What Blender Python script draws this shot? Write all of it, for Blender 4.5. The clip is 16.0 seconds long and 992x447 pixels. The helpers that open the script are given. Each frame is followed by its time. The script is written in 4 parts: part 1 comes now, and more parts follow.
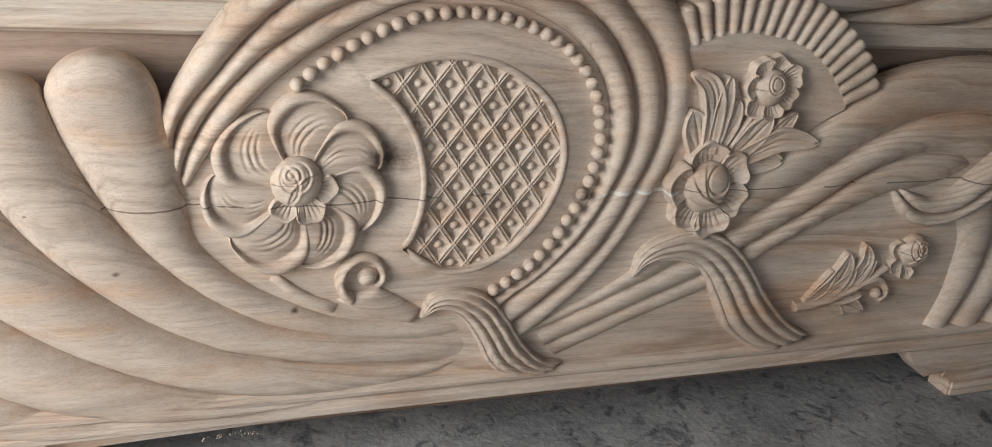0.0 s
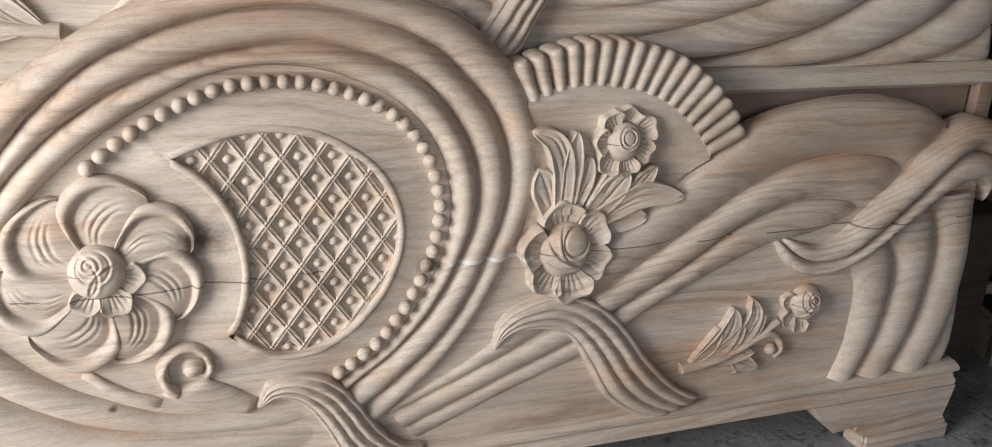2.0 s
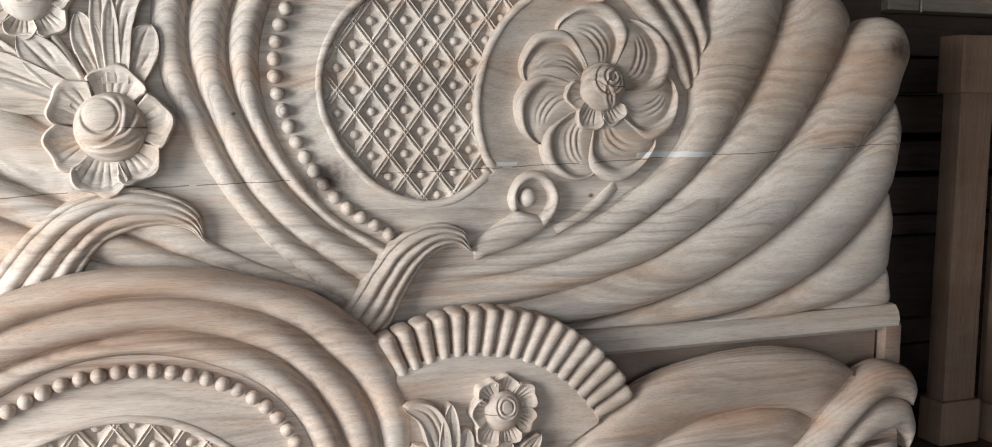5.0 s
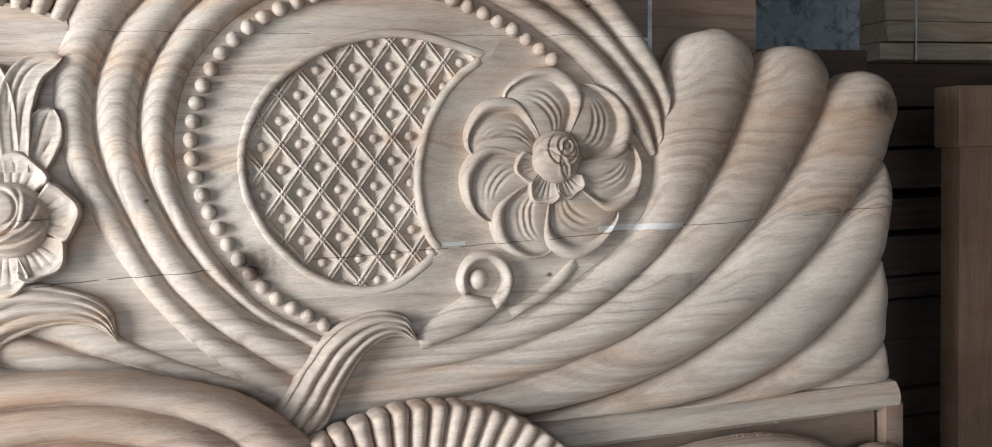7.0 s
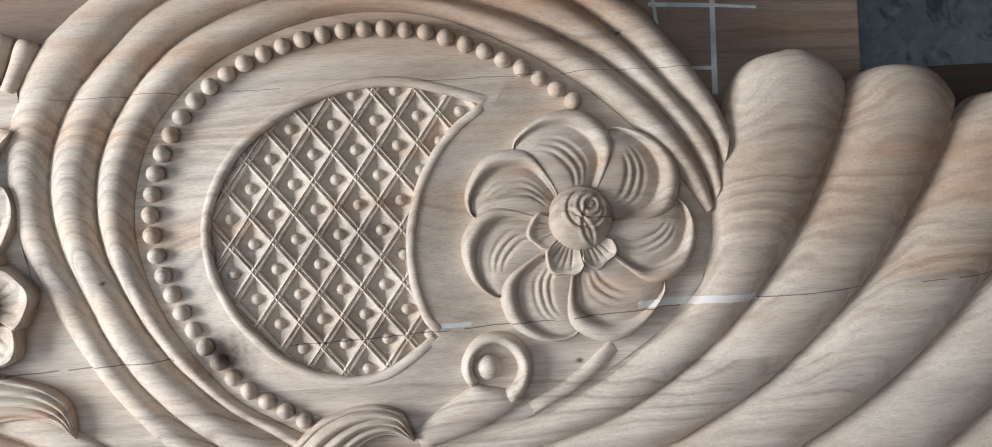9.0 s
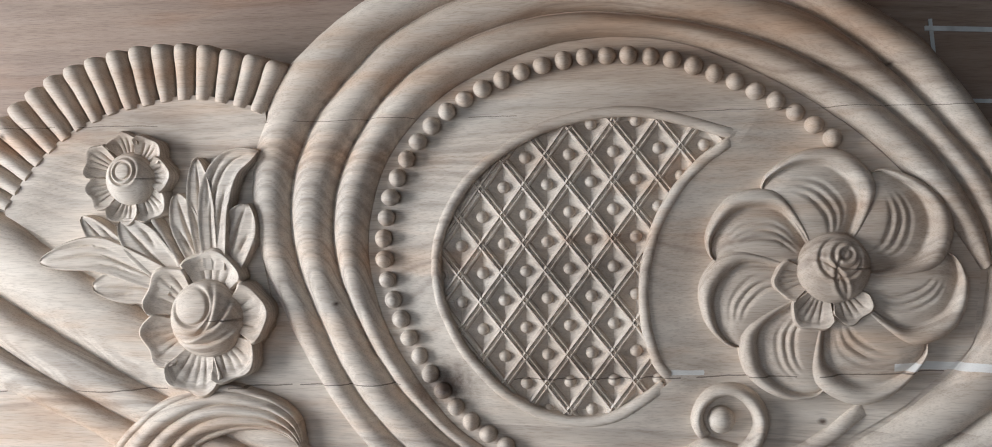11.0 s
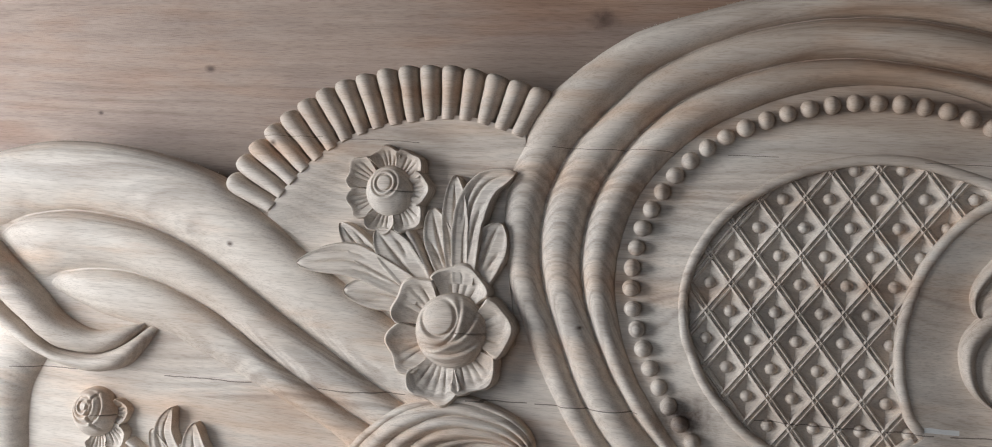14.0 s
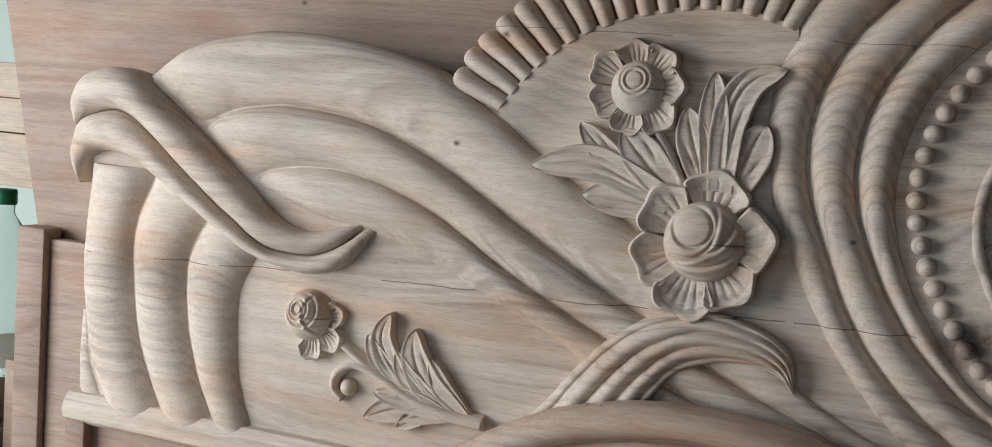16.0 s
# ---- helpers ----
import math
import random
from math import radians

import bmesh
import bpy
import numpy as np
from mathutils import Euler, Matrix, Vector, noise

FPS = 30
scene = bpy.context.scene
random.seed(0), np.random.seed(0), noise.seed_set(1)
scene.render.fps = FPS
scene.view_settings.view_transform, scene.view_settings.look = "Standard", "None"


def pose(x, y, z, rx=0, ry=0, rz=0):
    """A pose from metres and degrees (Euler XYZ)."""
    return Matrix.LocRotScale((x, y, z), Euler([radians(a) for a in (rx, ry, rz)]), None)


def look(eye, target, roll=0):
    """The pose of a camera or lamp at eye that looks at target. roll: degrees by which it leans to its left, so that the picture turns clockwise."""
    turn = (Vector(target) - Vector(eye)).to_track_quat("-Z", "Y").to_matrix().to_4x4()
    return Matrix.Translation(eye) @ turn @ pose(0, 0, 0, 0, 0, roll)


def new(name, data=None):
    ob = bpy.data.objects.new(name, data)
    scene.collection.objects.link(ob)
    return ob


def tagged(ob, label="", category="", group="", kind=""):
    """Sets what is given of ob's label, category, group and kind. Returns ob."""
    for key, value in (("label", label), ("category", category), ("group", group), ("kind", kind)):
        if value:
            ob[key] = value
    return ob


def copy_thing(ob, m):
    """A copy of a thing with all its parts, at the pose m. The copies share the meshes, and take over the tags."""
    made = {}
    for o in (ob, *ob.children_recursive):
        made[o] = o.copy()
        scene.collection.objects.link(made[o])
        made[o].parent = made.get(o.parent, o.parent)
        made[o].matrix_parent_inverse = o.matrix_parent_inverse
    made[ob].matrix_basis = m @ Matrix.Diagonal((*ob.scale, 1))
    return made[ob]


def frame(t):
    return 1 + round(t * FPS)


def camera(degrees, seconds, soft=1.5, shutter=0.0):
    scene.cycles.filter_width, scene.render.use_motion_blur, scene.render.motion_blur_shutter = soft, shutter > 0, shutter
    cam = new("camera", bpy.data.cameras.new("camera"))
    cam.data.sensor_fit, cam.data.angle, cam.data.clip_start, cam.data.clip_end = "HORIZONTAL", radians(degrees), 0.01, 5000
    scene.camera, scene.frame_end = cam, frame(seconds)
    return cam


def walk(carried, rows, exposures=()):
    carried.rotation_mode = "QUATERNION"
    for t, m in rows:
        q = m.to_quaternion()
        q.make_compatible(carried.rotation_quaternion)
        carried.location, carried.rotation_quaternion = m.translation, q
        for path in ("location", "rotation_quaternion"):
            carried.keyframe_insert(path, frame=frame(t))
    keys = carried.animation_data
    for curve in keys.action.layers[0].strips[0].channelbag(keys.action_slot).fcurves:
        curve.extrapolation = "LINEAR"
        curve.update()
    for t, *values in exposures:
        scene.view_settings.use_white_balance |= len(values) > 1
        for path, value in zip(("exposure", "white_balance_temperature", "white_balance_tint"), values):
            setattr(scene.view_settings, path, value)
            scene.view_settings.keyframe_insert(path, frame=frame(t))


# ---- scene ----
cam = camera(54.1, 16.0, soft=0.9, shutter=0.15)
PATH = [
    (0, (-0.6, -1.26, 1.009), (0.067, 0.449, 0.213), 6.2),
    (0.5, (-0.508, -1.312, 1.001), (0.144, 0.429, 0.262), 5.8),
    (1, (-0.454, -1.33, 1.008), (0.196, 0.418, 0.286), 5.9),
    (1.5, (-0.408, -1.284, 0.997), (0.268, 0.466, 0.304), 4.4),
    (2, (-0.349, -1.237, 1.025), (0.329, 0.506, 0.316), 3.2),
    (2.5, (-0.245, -1.249, 1.031), (0.434, 0.516, 0.38), 3.0),
    (3, (-0.162, -1.268, 1.025), (0.509, 0.545, 0.514), 2.0),
    (3.5, (-0.126, -1.277, 1.039), (0.526, 0.569, 0.631), 1.0),
    (4, (-0.139, -1.29, 0.994), (0.527, 0.577, 0.726), -0.1),
    (4.2, (-0.138, -1.286, 1.018), (0.527, 0.581, 0.748), 0.1),
    (6.3, (-0.093, -1.296, 1.1), (0.533, 0.596, 0.933), -0.8),
    (6.5, (-0.065, -1.291, 1.1), (0.55, 0.606, 0.944), -0.8),
    (7, (0.01, -1.209, 1.11), (0.617, 0.691, 0.969), -1.6),
    (7.5, (0.117, -1.093, 1.13), (0.695, 0.817, 1.002), -2.2),
    (8, (0.208, -1.051, 1.129), (0.743, 0.873, 1.014), -2.7),
    (8.5, (0.306, -1.053, 1.122), (0.631, 0.919, 1.056), -3.5),
    (9, (0.336, -1.051, 1.131), (0.461, 0.945, 1.083), -3.6),
    (9.2, (0.342, -1.047, 1.125), (0.421, 0.951, 1.093), -3.5),
    (11.3, (0.287, -0.995, 1.207), (-0.027, 0.978, 1.112), -0.9),
    (11.5, (0.254, -1.016, 1.196), (-0.042, 0.96, 1.116), -0.5),
    (12, (0.229, -1.017, 1.183), (-0.148, 0.947, 1.125), 0.6),
    (12.5, (0.209, -1.024, 1.181), (-0.214, 0.93, 1.128), 1.3),
    (13, (0.2, -1.033, 1.181), (-0.255, 0.914, 1.135), 2.2),
    (13.5, (0.183, -1.041, 1.188), (-0.3, 0.899, 1.163), 3.0),
    (14, (0.161, -1.048, 1.184), (-0.37, 0.88, 1.175), 3.6),
    (14.5, (0.128, -1.053, 1.162), (-0.457, 0.859, 1.122), 4.2),
    (15, (0.099, -1.054, 1.144), (-0.549, 0.836, 1.049), 4.7),
    (15.5, (0.024, -1.042, 1.137), (-0.643, 0.837, 0.986), 4.9),
    (16, (-0.052, -1.026, 1.156), (-0.712, 0.852, 0.957), 4.7),
]
walk(cam, [(t, look(eye, target, roll)) for t, eye, target, roll in PATH],
     exposures=[(0.0, -0.34, 6500, 10), (1.0, -0.10, 6340, 10), (2.5, 0.12, 6270, 10), (4.0, 0.27, 6080, 9), (7.5, 0.58, 6010, 9), (9.0, 0.60, 5990, 9), (11.5, 0.13, 5900, 9), (12.5, -0.02, 5880, 9), (14.5, -0.32, 5860, 9), (16.0, -0.66, 6080, 10)])

# ---- light: area lamp for daylight from the left, and a weaker added fill from the front ----
world = bpy.data.worlds.new("sky")
scene.world = world
world.use_nodes = True
wn, wl = world.node_tree.nodes, world.node_tree.links
sky = wn.new("ShaderNodeTexSky")
sky.sky_type, sky.sun_disc = "NISHITA", False
sky.sun_elevation, sky.sun_rotation = radians(48), radians(250)
wl.new(sky.outputs["Color"], wn["Background"].inputs["Color"])
wn["Background"].inputs["Strength"].default_value = 0.12


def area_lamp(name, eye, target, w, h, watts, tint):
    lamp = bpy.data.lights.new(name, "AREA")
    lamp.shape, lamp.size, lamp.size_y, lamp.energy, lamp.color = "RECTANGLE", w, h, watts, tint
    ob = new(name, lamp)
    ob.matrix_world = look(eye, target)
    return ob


# Stands in for daylight from the left; the bay around it is unseen.
area_lamp("daylight_side_lamp", (-2.15, -1.0, 1.08), (0.1, 0.0, 0.85), 1.2, 1.4, 72, (1.0, 0.99, 0.97))
# Added fill with no known source, behind the camera.
area_lamp("fill_lamp_front", (-1.1, -4.5, 1.2), (0.0, 0.0, 0.8), 2.2, 1.6, 22, (0.94, 0.97, 1.0))


# ---- materials ----
class Nodes:
    def __init__(self, name, rough=0.6, spec=0.3, metal=0.0):
        self.mat = bpy.data.materials.new(name)
        self.mat.use_nodes = True
        self.t = self.mat.node_tree
        self.p = self.t.nodes["Principled BSDF"]
        self.p.inputs["Roughness"].default_value = rough
        self.p.inputs["Specular IOR Level"].default_value = spec
        self.p.inputs["Metallic"].default_value = metal

    def link(self, a, b):
        self.t.links.new(a, b)

    def node(self, kind, **sets):
        n = self.t.nodes.new(kind)
        for k, v in sets.items():
            if k in n.inputs:
                n.inputs[k].default_value = v
        return n

    def pos(self, scale, rot=(0, 0, 0), loc=(0, 0, 0)):
        g = self.t.nodes.new("ShaderNodeNewGeometry")
        m = self.t.nodes.new("ShaderNodeMapping")
        m.inputs["Scale"].default_value = scale
        m.inputs["Rotation"].default_value = rot
        m.inputs["Location"].default_value = loc
        self.link(g.outputs["Position"], m.inputs["Vector"])
        return m.outputs["Vector"]

    def noise(self, vec, scale, detail=4, rough=0.55, dist=0.0):
        n = self.node("ShaderNodeTexNoise", Scale=scale, Detail=detail, Roughness=rough, Distortion=dist)
        self.link(vec, n.inputs["Vector"])
        return n.outputs["Fac"]

    def ramp(self, fac, stops):
        r = self.t.nodes.new("ShaderNodeValToRGB")
        e = r.color_ramp.elements
        while len(e) < len(stops):
            e.new(0.5)
        for el, (p, c) in zip(e, stops):
            el.position = p
            el.color = (*c, 1) if len(c) == 3 else c
        self.link(fac, r.inputs["Fac"])
        return r.outputs["Color"]

    def mix(self, a, b, fac, mode="MIX"):
        m = self.t.nodes.new("ShaderNodeMix")
        m.data_type, m.blend_type = "RGBA", mode
        cols = [s for s in m.inputs if s.type == "RGBA"]
        for s, v in ((m.inputs[0], fac), (cols[0], a), (cols[1], b)):
            if isinstance(v, (int, float)):
                s.default_value = v
            elif isinstance(v, tuple):
                s.default_value = (*v, 1)
            else:
                self.link(v, s)
        return [o for o in m.outputs if o.type == "RGBA"][0]

    def math(self, op, a, b=0.0):
        m = self.t.nodes.new("ShaderNodeMath")
        m.operation = op
        for s, v in ((m.inputs[0], a), (m.inputs[1], b)):
            if isinstance(v, (int, float)):
                s.default_value = v
            else:
                self.link(v, s)
        return m.outputs[0]

    def out(self, color, bump=None, strength=0.3, dist=0.002):
        self.link(color, self.p.inputs["Base Color"])
        if bump is not None:
            b = self.node("ShaderNodeBump", Strength=strength, Distance=dist)
            self.link(bump, b.inputs["Height"])
            self.link(b.outputs["Normal"], self.p.inputs["Normal"])
        return self.mat


def carved_wood(name, dark, mid, light, plank=0.21, seed=0.0, ring=1.0, joints=(), knots=(), putty=(), heart_falloff=(), upright=False):
    """Solid timber with growth rings that run along x, so that carving cuts them into contours; glued up of planks."""
    n = Nodes(name, rough=0.6, spec=0.28)
    g = n.t.nodes.new("ShaderNodeNewGeometry")
    sep = n.t.nodes.new("ShaderNodeSeparateXYZ")
    n.link(g.outputs["Position"], sep.inputs[0])
    X, Y, Z = sep.outputs["X"], sep.outputs["Y"], sep.outputs["Z"]
    if upright:
        X, Z = Z, X
    idx = n.math("FLOOR", n.math("DIVIDE", n.math("ADD", Z, 0.05 + seed * 0.03), plank))
    off = n.math("MULTIPLY", idx, 3.71)
    comb = n.t.nodes.new("ShaderNodeCombineXYZ")
    n.link(n.math("ADD", n.math("MULTIPLY", X, 0.6), off), comb.inputs[0])
    n.link(n.math("ADD", n.math("MULTIPLY", Y, 6.5), n.math("MULTIPLY", off, 1.7)), comb.inputs[1])
    n.link(n.math("ADD", n.math("MULTIPLY", Z, 2.8), seed), comb.inputs[2])
    v = comb.outputs[0]
    broad = n.noise(v, 1.5, 2, 0.45, 0.25)
    wander = n.noise(v, 6.0, 3, 0.5)
    layers = n.math("ADD", n.math("MULTIPLY", Z, 260.0 * ring), n.math("MULTIPLY", Y, 300.0 * ring))
    phase = n.math("ADD", layers, n.math("ADD", n.math("MULTIPLY", broad, 66.0 * ring), n.math("MULTIPLY", wander, 9.0)))
    rings = n.math("POWER", n.math("ADD", n.math("MULTIPLY", n.math("SINE", phase), 0.5), 0.5), 3.0)
    fine = n.math("POWER", n.math("ADD", n.math("MULTIPLY", n.math("SINE", n.math("MULTIPLY", phase, 2.9)), 0.5), 0.5), 2.0)
    mask = n.ramp(n.noise(v, 2.6, 2, 0.5), [(0.40, (0.03, 0.03, 0.03)), (0.66, (1, 1, 1))])
    streak = n.noise(n.pos((62.0, 62.0, 2.6) if upright else (2.6, 62.0, 62.0)), 2.2, 4, 0.60)
    pores = n.noise(n.pos((420.0, 420.0, 26.0) if upright else (26.0, 420.0, 420.0)), 2.0, 2, 0.5)
    blotch = n.noise(n.pos((2.2, 3.0, 5.5), loc=(seed, 0, 0)), 1.7, 4, 0.55)
    base = n.ramp(blotch, [(0.30, mid), (0.52, light), (0.74, mid)])
    base = n.mix(base, dark, n.math("MULTIPLY", n.math("MULTIPLY", rings, 0.42), mask))
    base = n.mix(base, dark, n.math("MULTIPLY", n.math("MULTIPLY", fine, 0.17), mask))
    base = n.mix(base, n.ramp(streak, [(0.34, (0.70, 0.66, 0.63)), (0.60, (1.03, 1.03, 1.03))]), 0.40, "MULTIPLY")
    base = n.mix(base, n.ramp(pores, [(0.36, (0.62, 0.57, 0.54)), (0.5, (1.02, 1.02, 1.02))]), 0.38, "MULTIPLY")
    warm = n.noise(n.pos((1.5, 6.0, 9.0), loc=(0, 0, seed + 4)), 2.0, 4, 0.6)
    base = n.mix(base, n.ramp(warm, [(0.51, (1, 1, 1)), (0.69, (1.0, 0.83, 0.70))]), 0.78, "MULTIPLY")
    grey = n.noise(n.pos((1.2, 5.0, 7.0), loc=(2, 0, seed)), 2.4, 3, 0.6)
    base = n.mix(base, n.ramp(grey, [(0.50, (1, 1, 1)), (0.66, (0.84, 0.87, 0.90))]), 0.55, "MULTIPLY")
    # browner heartwood and the light's falloff, both painted as long soft zones along the grain
    uneven = n.math("MULTIPLY", n.math("SUBTRACT", n.noise(n.pos((1.6, 3.0, 12.0), loc=(seed, 3, 1)), 2.0, 4, 0.6), 0.5), 1.3)
    for hx, hz, rx, rz, amount in heart_falloff:
        dx, dz = n.math("DIVIDE", n.math("SUBTRACT", X, hx), rx), n.math("DIVIDE", n.math("SUBTRACT", Z, hz), rz)
        q = n.math("ADD", n.math("SQRT", n.math("ADD", n.math("MULTIPLY", dx, dx), n.math("MULTIPLY", dz, dz))), uneven)
        zone = n.ramp(q, [(0.35, (1, 1, 1)), (1.0, (0, 0, 0))])
        base = n.mix(base, n.mix(base, (0.66, 0.55, 0.47), 1.0, "MULTIPLY"), n.math("MULTIPLY", zone, amount))
    jitter = n.math("MULTIPLY", n.math("SUBTRACT", n.noise(n.pos((6, 6, 6)), 3.0, 3), 0.5), 0.006)
    for z0, slope, half in joints:
        gap = n.math("ABSOLUTE", n.math("SUBTRACT", n.math("ADD", Z, jitter), n.math("ADD", n.math("MULTIPLY", X, slope), z0)))
        line = n.math("MULTIPLY", n.math("LESS_THAN", gap, half), n.math("GREATER_THAN", n.noise(n.pos((7, 1, 1), loc=(z0 * 9, 0, 0)), 1.3, 2), 0.47))
        base = n.mix(base, (0.09, 0.06, 0.045), n.math("MULTIPLY", line, 0.7))
    for x0, x1, z0, half in putty:
        gap = n.math("ABSOLUTE", n.math("SUBTRACT", n.math("ADD", Z, jitter), z0))
        line = n.math("MULTIPLY", n.math("LESS_THAN", gap, half), n.math("MULTIPLY", n.math("GREATER_THAN", X, x0), n.math("LESS_THAN", X, x1)))
        base = n.mix(base, (0.80, 0.79, 0.76), n.math("MULTIPLY", line, 0.7))
    rough_edge = n.math("MULTIPLY", n.noise(n.pos((1, 1, 1)), 85.0, 4, 0.65), 1.1)
    for kx, kz, r in knots:
        dx, dz = n.math("SUBTRACT", X, kx), n.math("MULTIPLY", n.math("SUBTRACT", Z, kz), 1.5)
        q = n.math("DIVIDE", n.math("SQRT", n.math("ADD", n.math("MULTIPLY", dx, dx), n.math("MULTIPLY", dz, dz))), r)
        f = n.ramp(n.math("MULTIPLY", n.math("ADD", q, rough_edge), 0.5), [(0.35, (1, 1, 1)), (0.62, (0.35, 0.35, 0.35)), (0.80, (0, 0, 0))])
        base = n.mix(base, (0.085, 0.05, 0.035), n.math("MULTIPLY", f, 0.9))
    tool = n.noise(n.pos((1, 1, 1)), 110.0, 3, 0.6)
    fibre = n.noise(n.pos((700.0, 700.0, 60.0) if upright else (60.0, 700.0, 700.0)), 1.6, 2, 0.6)
    base = n.mix(base, n.ramp(fibre, [(0.32, (0.78, 0.75, 0.73)), (0.56, (1.03, 1.03, 1.03))]), 0.18, "MULTIPLY")
    h = n.math("ADD", n.math("ADD", n.math("MULTIPLY", streak, 0.5), n.math("MULTIPLY", pores, 0.5)), n.math("MULTIPLY", tool, 0.35))
    return n.out(base, h, 0.32, 0.0016)


WOOD = carved_wood("pale_carved_teak", (0.25, 0.162, 0.115), (0.57, 0.452, 0.361), (0.705, 0.596, 0.495), joints=((0.468, 0.0, 0.0012),),
                   knots=((0.033, 0.465, 0.022), (-0.280, 0.531, 0.045), (-0.649, 0.38, 0.007), (-0.409, 0.297, 0.008), (0.86, 0.45, 0.01)), putty=((0.06, 0.19, 0.466, 0.003),),
                   heart_falloff=((-0.25, 0.86, 0.75, 0.20, 0.45), (0.75, 0.62, 0.5, 0.10, 0.55), (0.45, 0.22, 0.5, 0.06, 0.4)))
WOOD_BACK = carved_wood("pale_carved_teak_headboard", (0.235, 0.17, 0.135), (0.56, 0.46, 0.37), (0.69, 0.60, 0.505), seed=2.3, joints=((0.974, 0.036, 0.0007), (1.271, 0.0, 0.0004)),
                        knots=((0.090, 0.975, 0.046), (1.038, 1.170, 0.040), (0.559, 1.314, 0.005), (0.493, 0.94, 0.006), (-0.485, 1.132, 0.006), (-0.035, 1.066, 0.005), (-0.435, 1.262, 0.007)), putty=((0.562, 0.705, 1.001, 0.0042), (0.335, 0.37, 0.992, 0.0026)),
                        heart_falloff=((0.88, 1.14, 0.42, 0.17, 0.7), (0.42, 1.37, 0.5, 0.12, 0.75), (-0.33, 1.30, 0.25, 0.08, 0.45), (0.42, 1.10, 0.22, 0.10, 0.35)))
POST_WOOD = carved_wood("brown_post_timber", (0.11, 0.06, 0.038), (0.26, 0.160, 0.105), (0.33, 0.215, 0.145), plank=0.55, seed=3.4, upright=True)
PLANK = carved_wood("brown_planed_board", (0.13, 0.08, 0.058), (0.30, 0.21, 0.16), (0.38, 0.28, 0.215), plank=0.55, seed=5.1, ring=1.0, knots=((-0.588, 1.366, 0.010), (-0.044, 1.438, 0.022), (-0.76, 1.30, 0.006)))
SAWN = carved_wood("rough_sawn_timber", (0.20, 0.15, 0.11), (0.40, 0.325, 0.25), (0.50, 0.42, 0.33), plank=0.9, seed=7.7)
# Dark aged timber, with the storage corner's shade put into its colour too.
DARKWOOD = carved_wood("shade_darkened_timber", (0.02, 0.015, 0.012), (0.065, 0.047, 0.037), (0.105, 0.076, 0.06), plank=0.7, seed=9.2)


def concrete(name, a, b, c):
    n = Nodes(name, rough=0.85, spec=0.2)
    big = n.noise(n.pos((1, 1, 1)), 5.0, 5, 0.6)
    fine = n.noise(n.pos((1, 1, 1)), 70.0, 4, 0.65)
    speck = n.noise(n.pos((1, 1, 1), loc=(3, 1, 0)), 28.0, 3, 0.6, 0.6)
    col = n.ramp(big, [(0.3, a), (0.52, b), (0.7, c)])
    col = n.mix(col, n.ramp(speck, [(0.30, (0.35, 0.35, 0.36)), (0.42, (1, 1, 1)), (0.66, (1, 1, 1)), (0.74, (1.5, 1.48, 1.45))]), 0.8, "MULTIPLY")
    spot = n.noise(n.pos((1, 1, 1), loc=(7, 2, 0)), 15.0, 6, 0.72, 0.9)
    col = n.mix(col, n.ramp(spot, [(0.36, (0.28, 0.29, 0.31)), (0.45, (1, 1, 1)), (0.60, (1, 1, 1)), (0.67, (1.35, 1.34, 1.32))]), 0.75, "MULTIPLY")
    col = n.mix(col, n.ramp(fine, [(0.3, (0.7, 0.7, 0.7)), (0.6, (1.1, 1.1, 1.1))]), 0.6, "MULTIPLY")
    return n.out(col, n.math("ADD", fine, speck), 0.5, 0.004)


FLOOR = concrete("worn_grey_concrete", (0.23, 0.232, 0.235), (0.35, 0.35, 0.348), (0.47, 0.465, 0.455))
PLASTER = concrete("blue_grey_plaster", (0.20, 0.235, 0.25), (0.27, 0.30, 0.315), (0.33, 0.355, 0.365))


def plain(name, color, rough=0.6, metal=0.0, vary=0.25, scale=30.0):
    n = Nodes(name, rough=rough, metal=metal)
    f = n.noise(n.pos((1, 1, 1)), scale, 3, 0.6)
    lo = tuple(c * (1 - vary) for c in color)
    hi = tuple(min(1, c * (1 + vary)) for c in color)
    return n.out(n.ramp(f, [(0.3, lo), (0.7, hi)]), f, 0.1, 0.001)


CHALK = plain("white_chalk", (0.62, 0.62, 0.60), 0.95)
GREEN = plain("green_plastic", (0.01, 0.09, 0.04), 0.35)
SHEET = plain("pale_green_sheet", (0.48, 0.57, 0.50), 0.5, vary=0.06, scale=4)


# ---- mesh helpers ----
def spline(points, n):
    """A smooth line through the points, n+1 places at even steps along it."""
    p = np.array(points, float)
    p = np.vstack([2 * p[0] - p[1], p, 2 * p[-1] - p[-2]])
    out = []
    for i in range(1, len(p) - 2):
        a, b, c, d = p[i - 1], p[i], p[i + 1], p[i + 2]
        for u in np.linspace(0, 1, 12, endpoint=False):
            out.append(0.5 * (2 * b + (c - a) * u + (2 * a - 5 * b + 4 * c - d) * u * u + (3 * b - a - 3 * c + d) * u ** 3))
    out = np.array(out + [p[-2]])
    s = np.r_[0, np.cumsum(np.linalg.norm(np.diff(out, axis=0), axis=1))]
    q = np.linspace(0, s[-1], n + 1)
    return np.stack([np.interp(q, s, out[:, 0]), np.interp(q, s, out[:, 1])], 1)


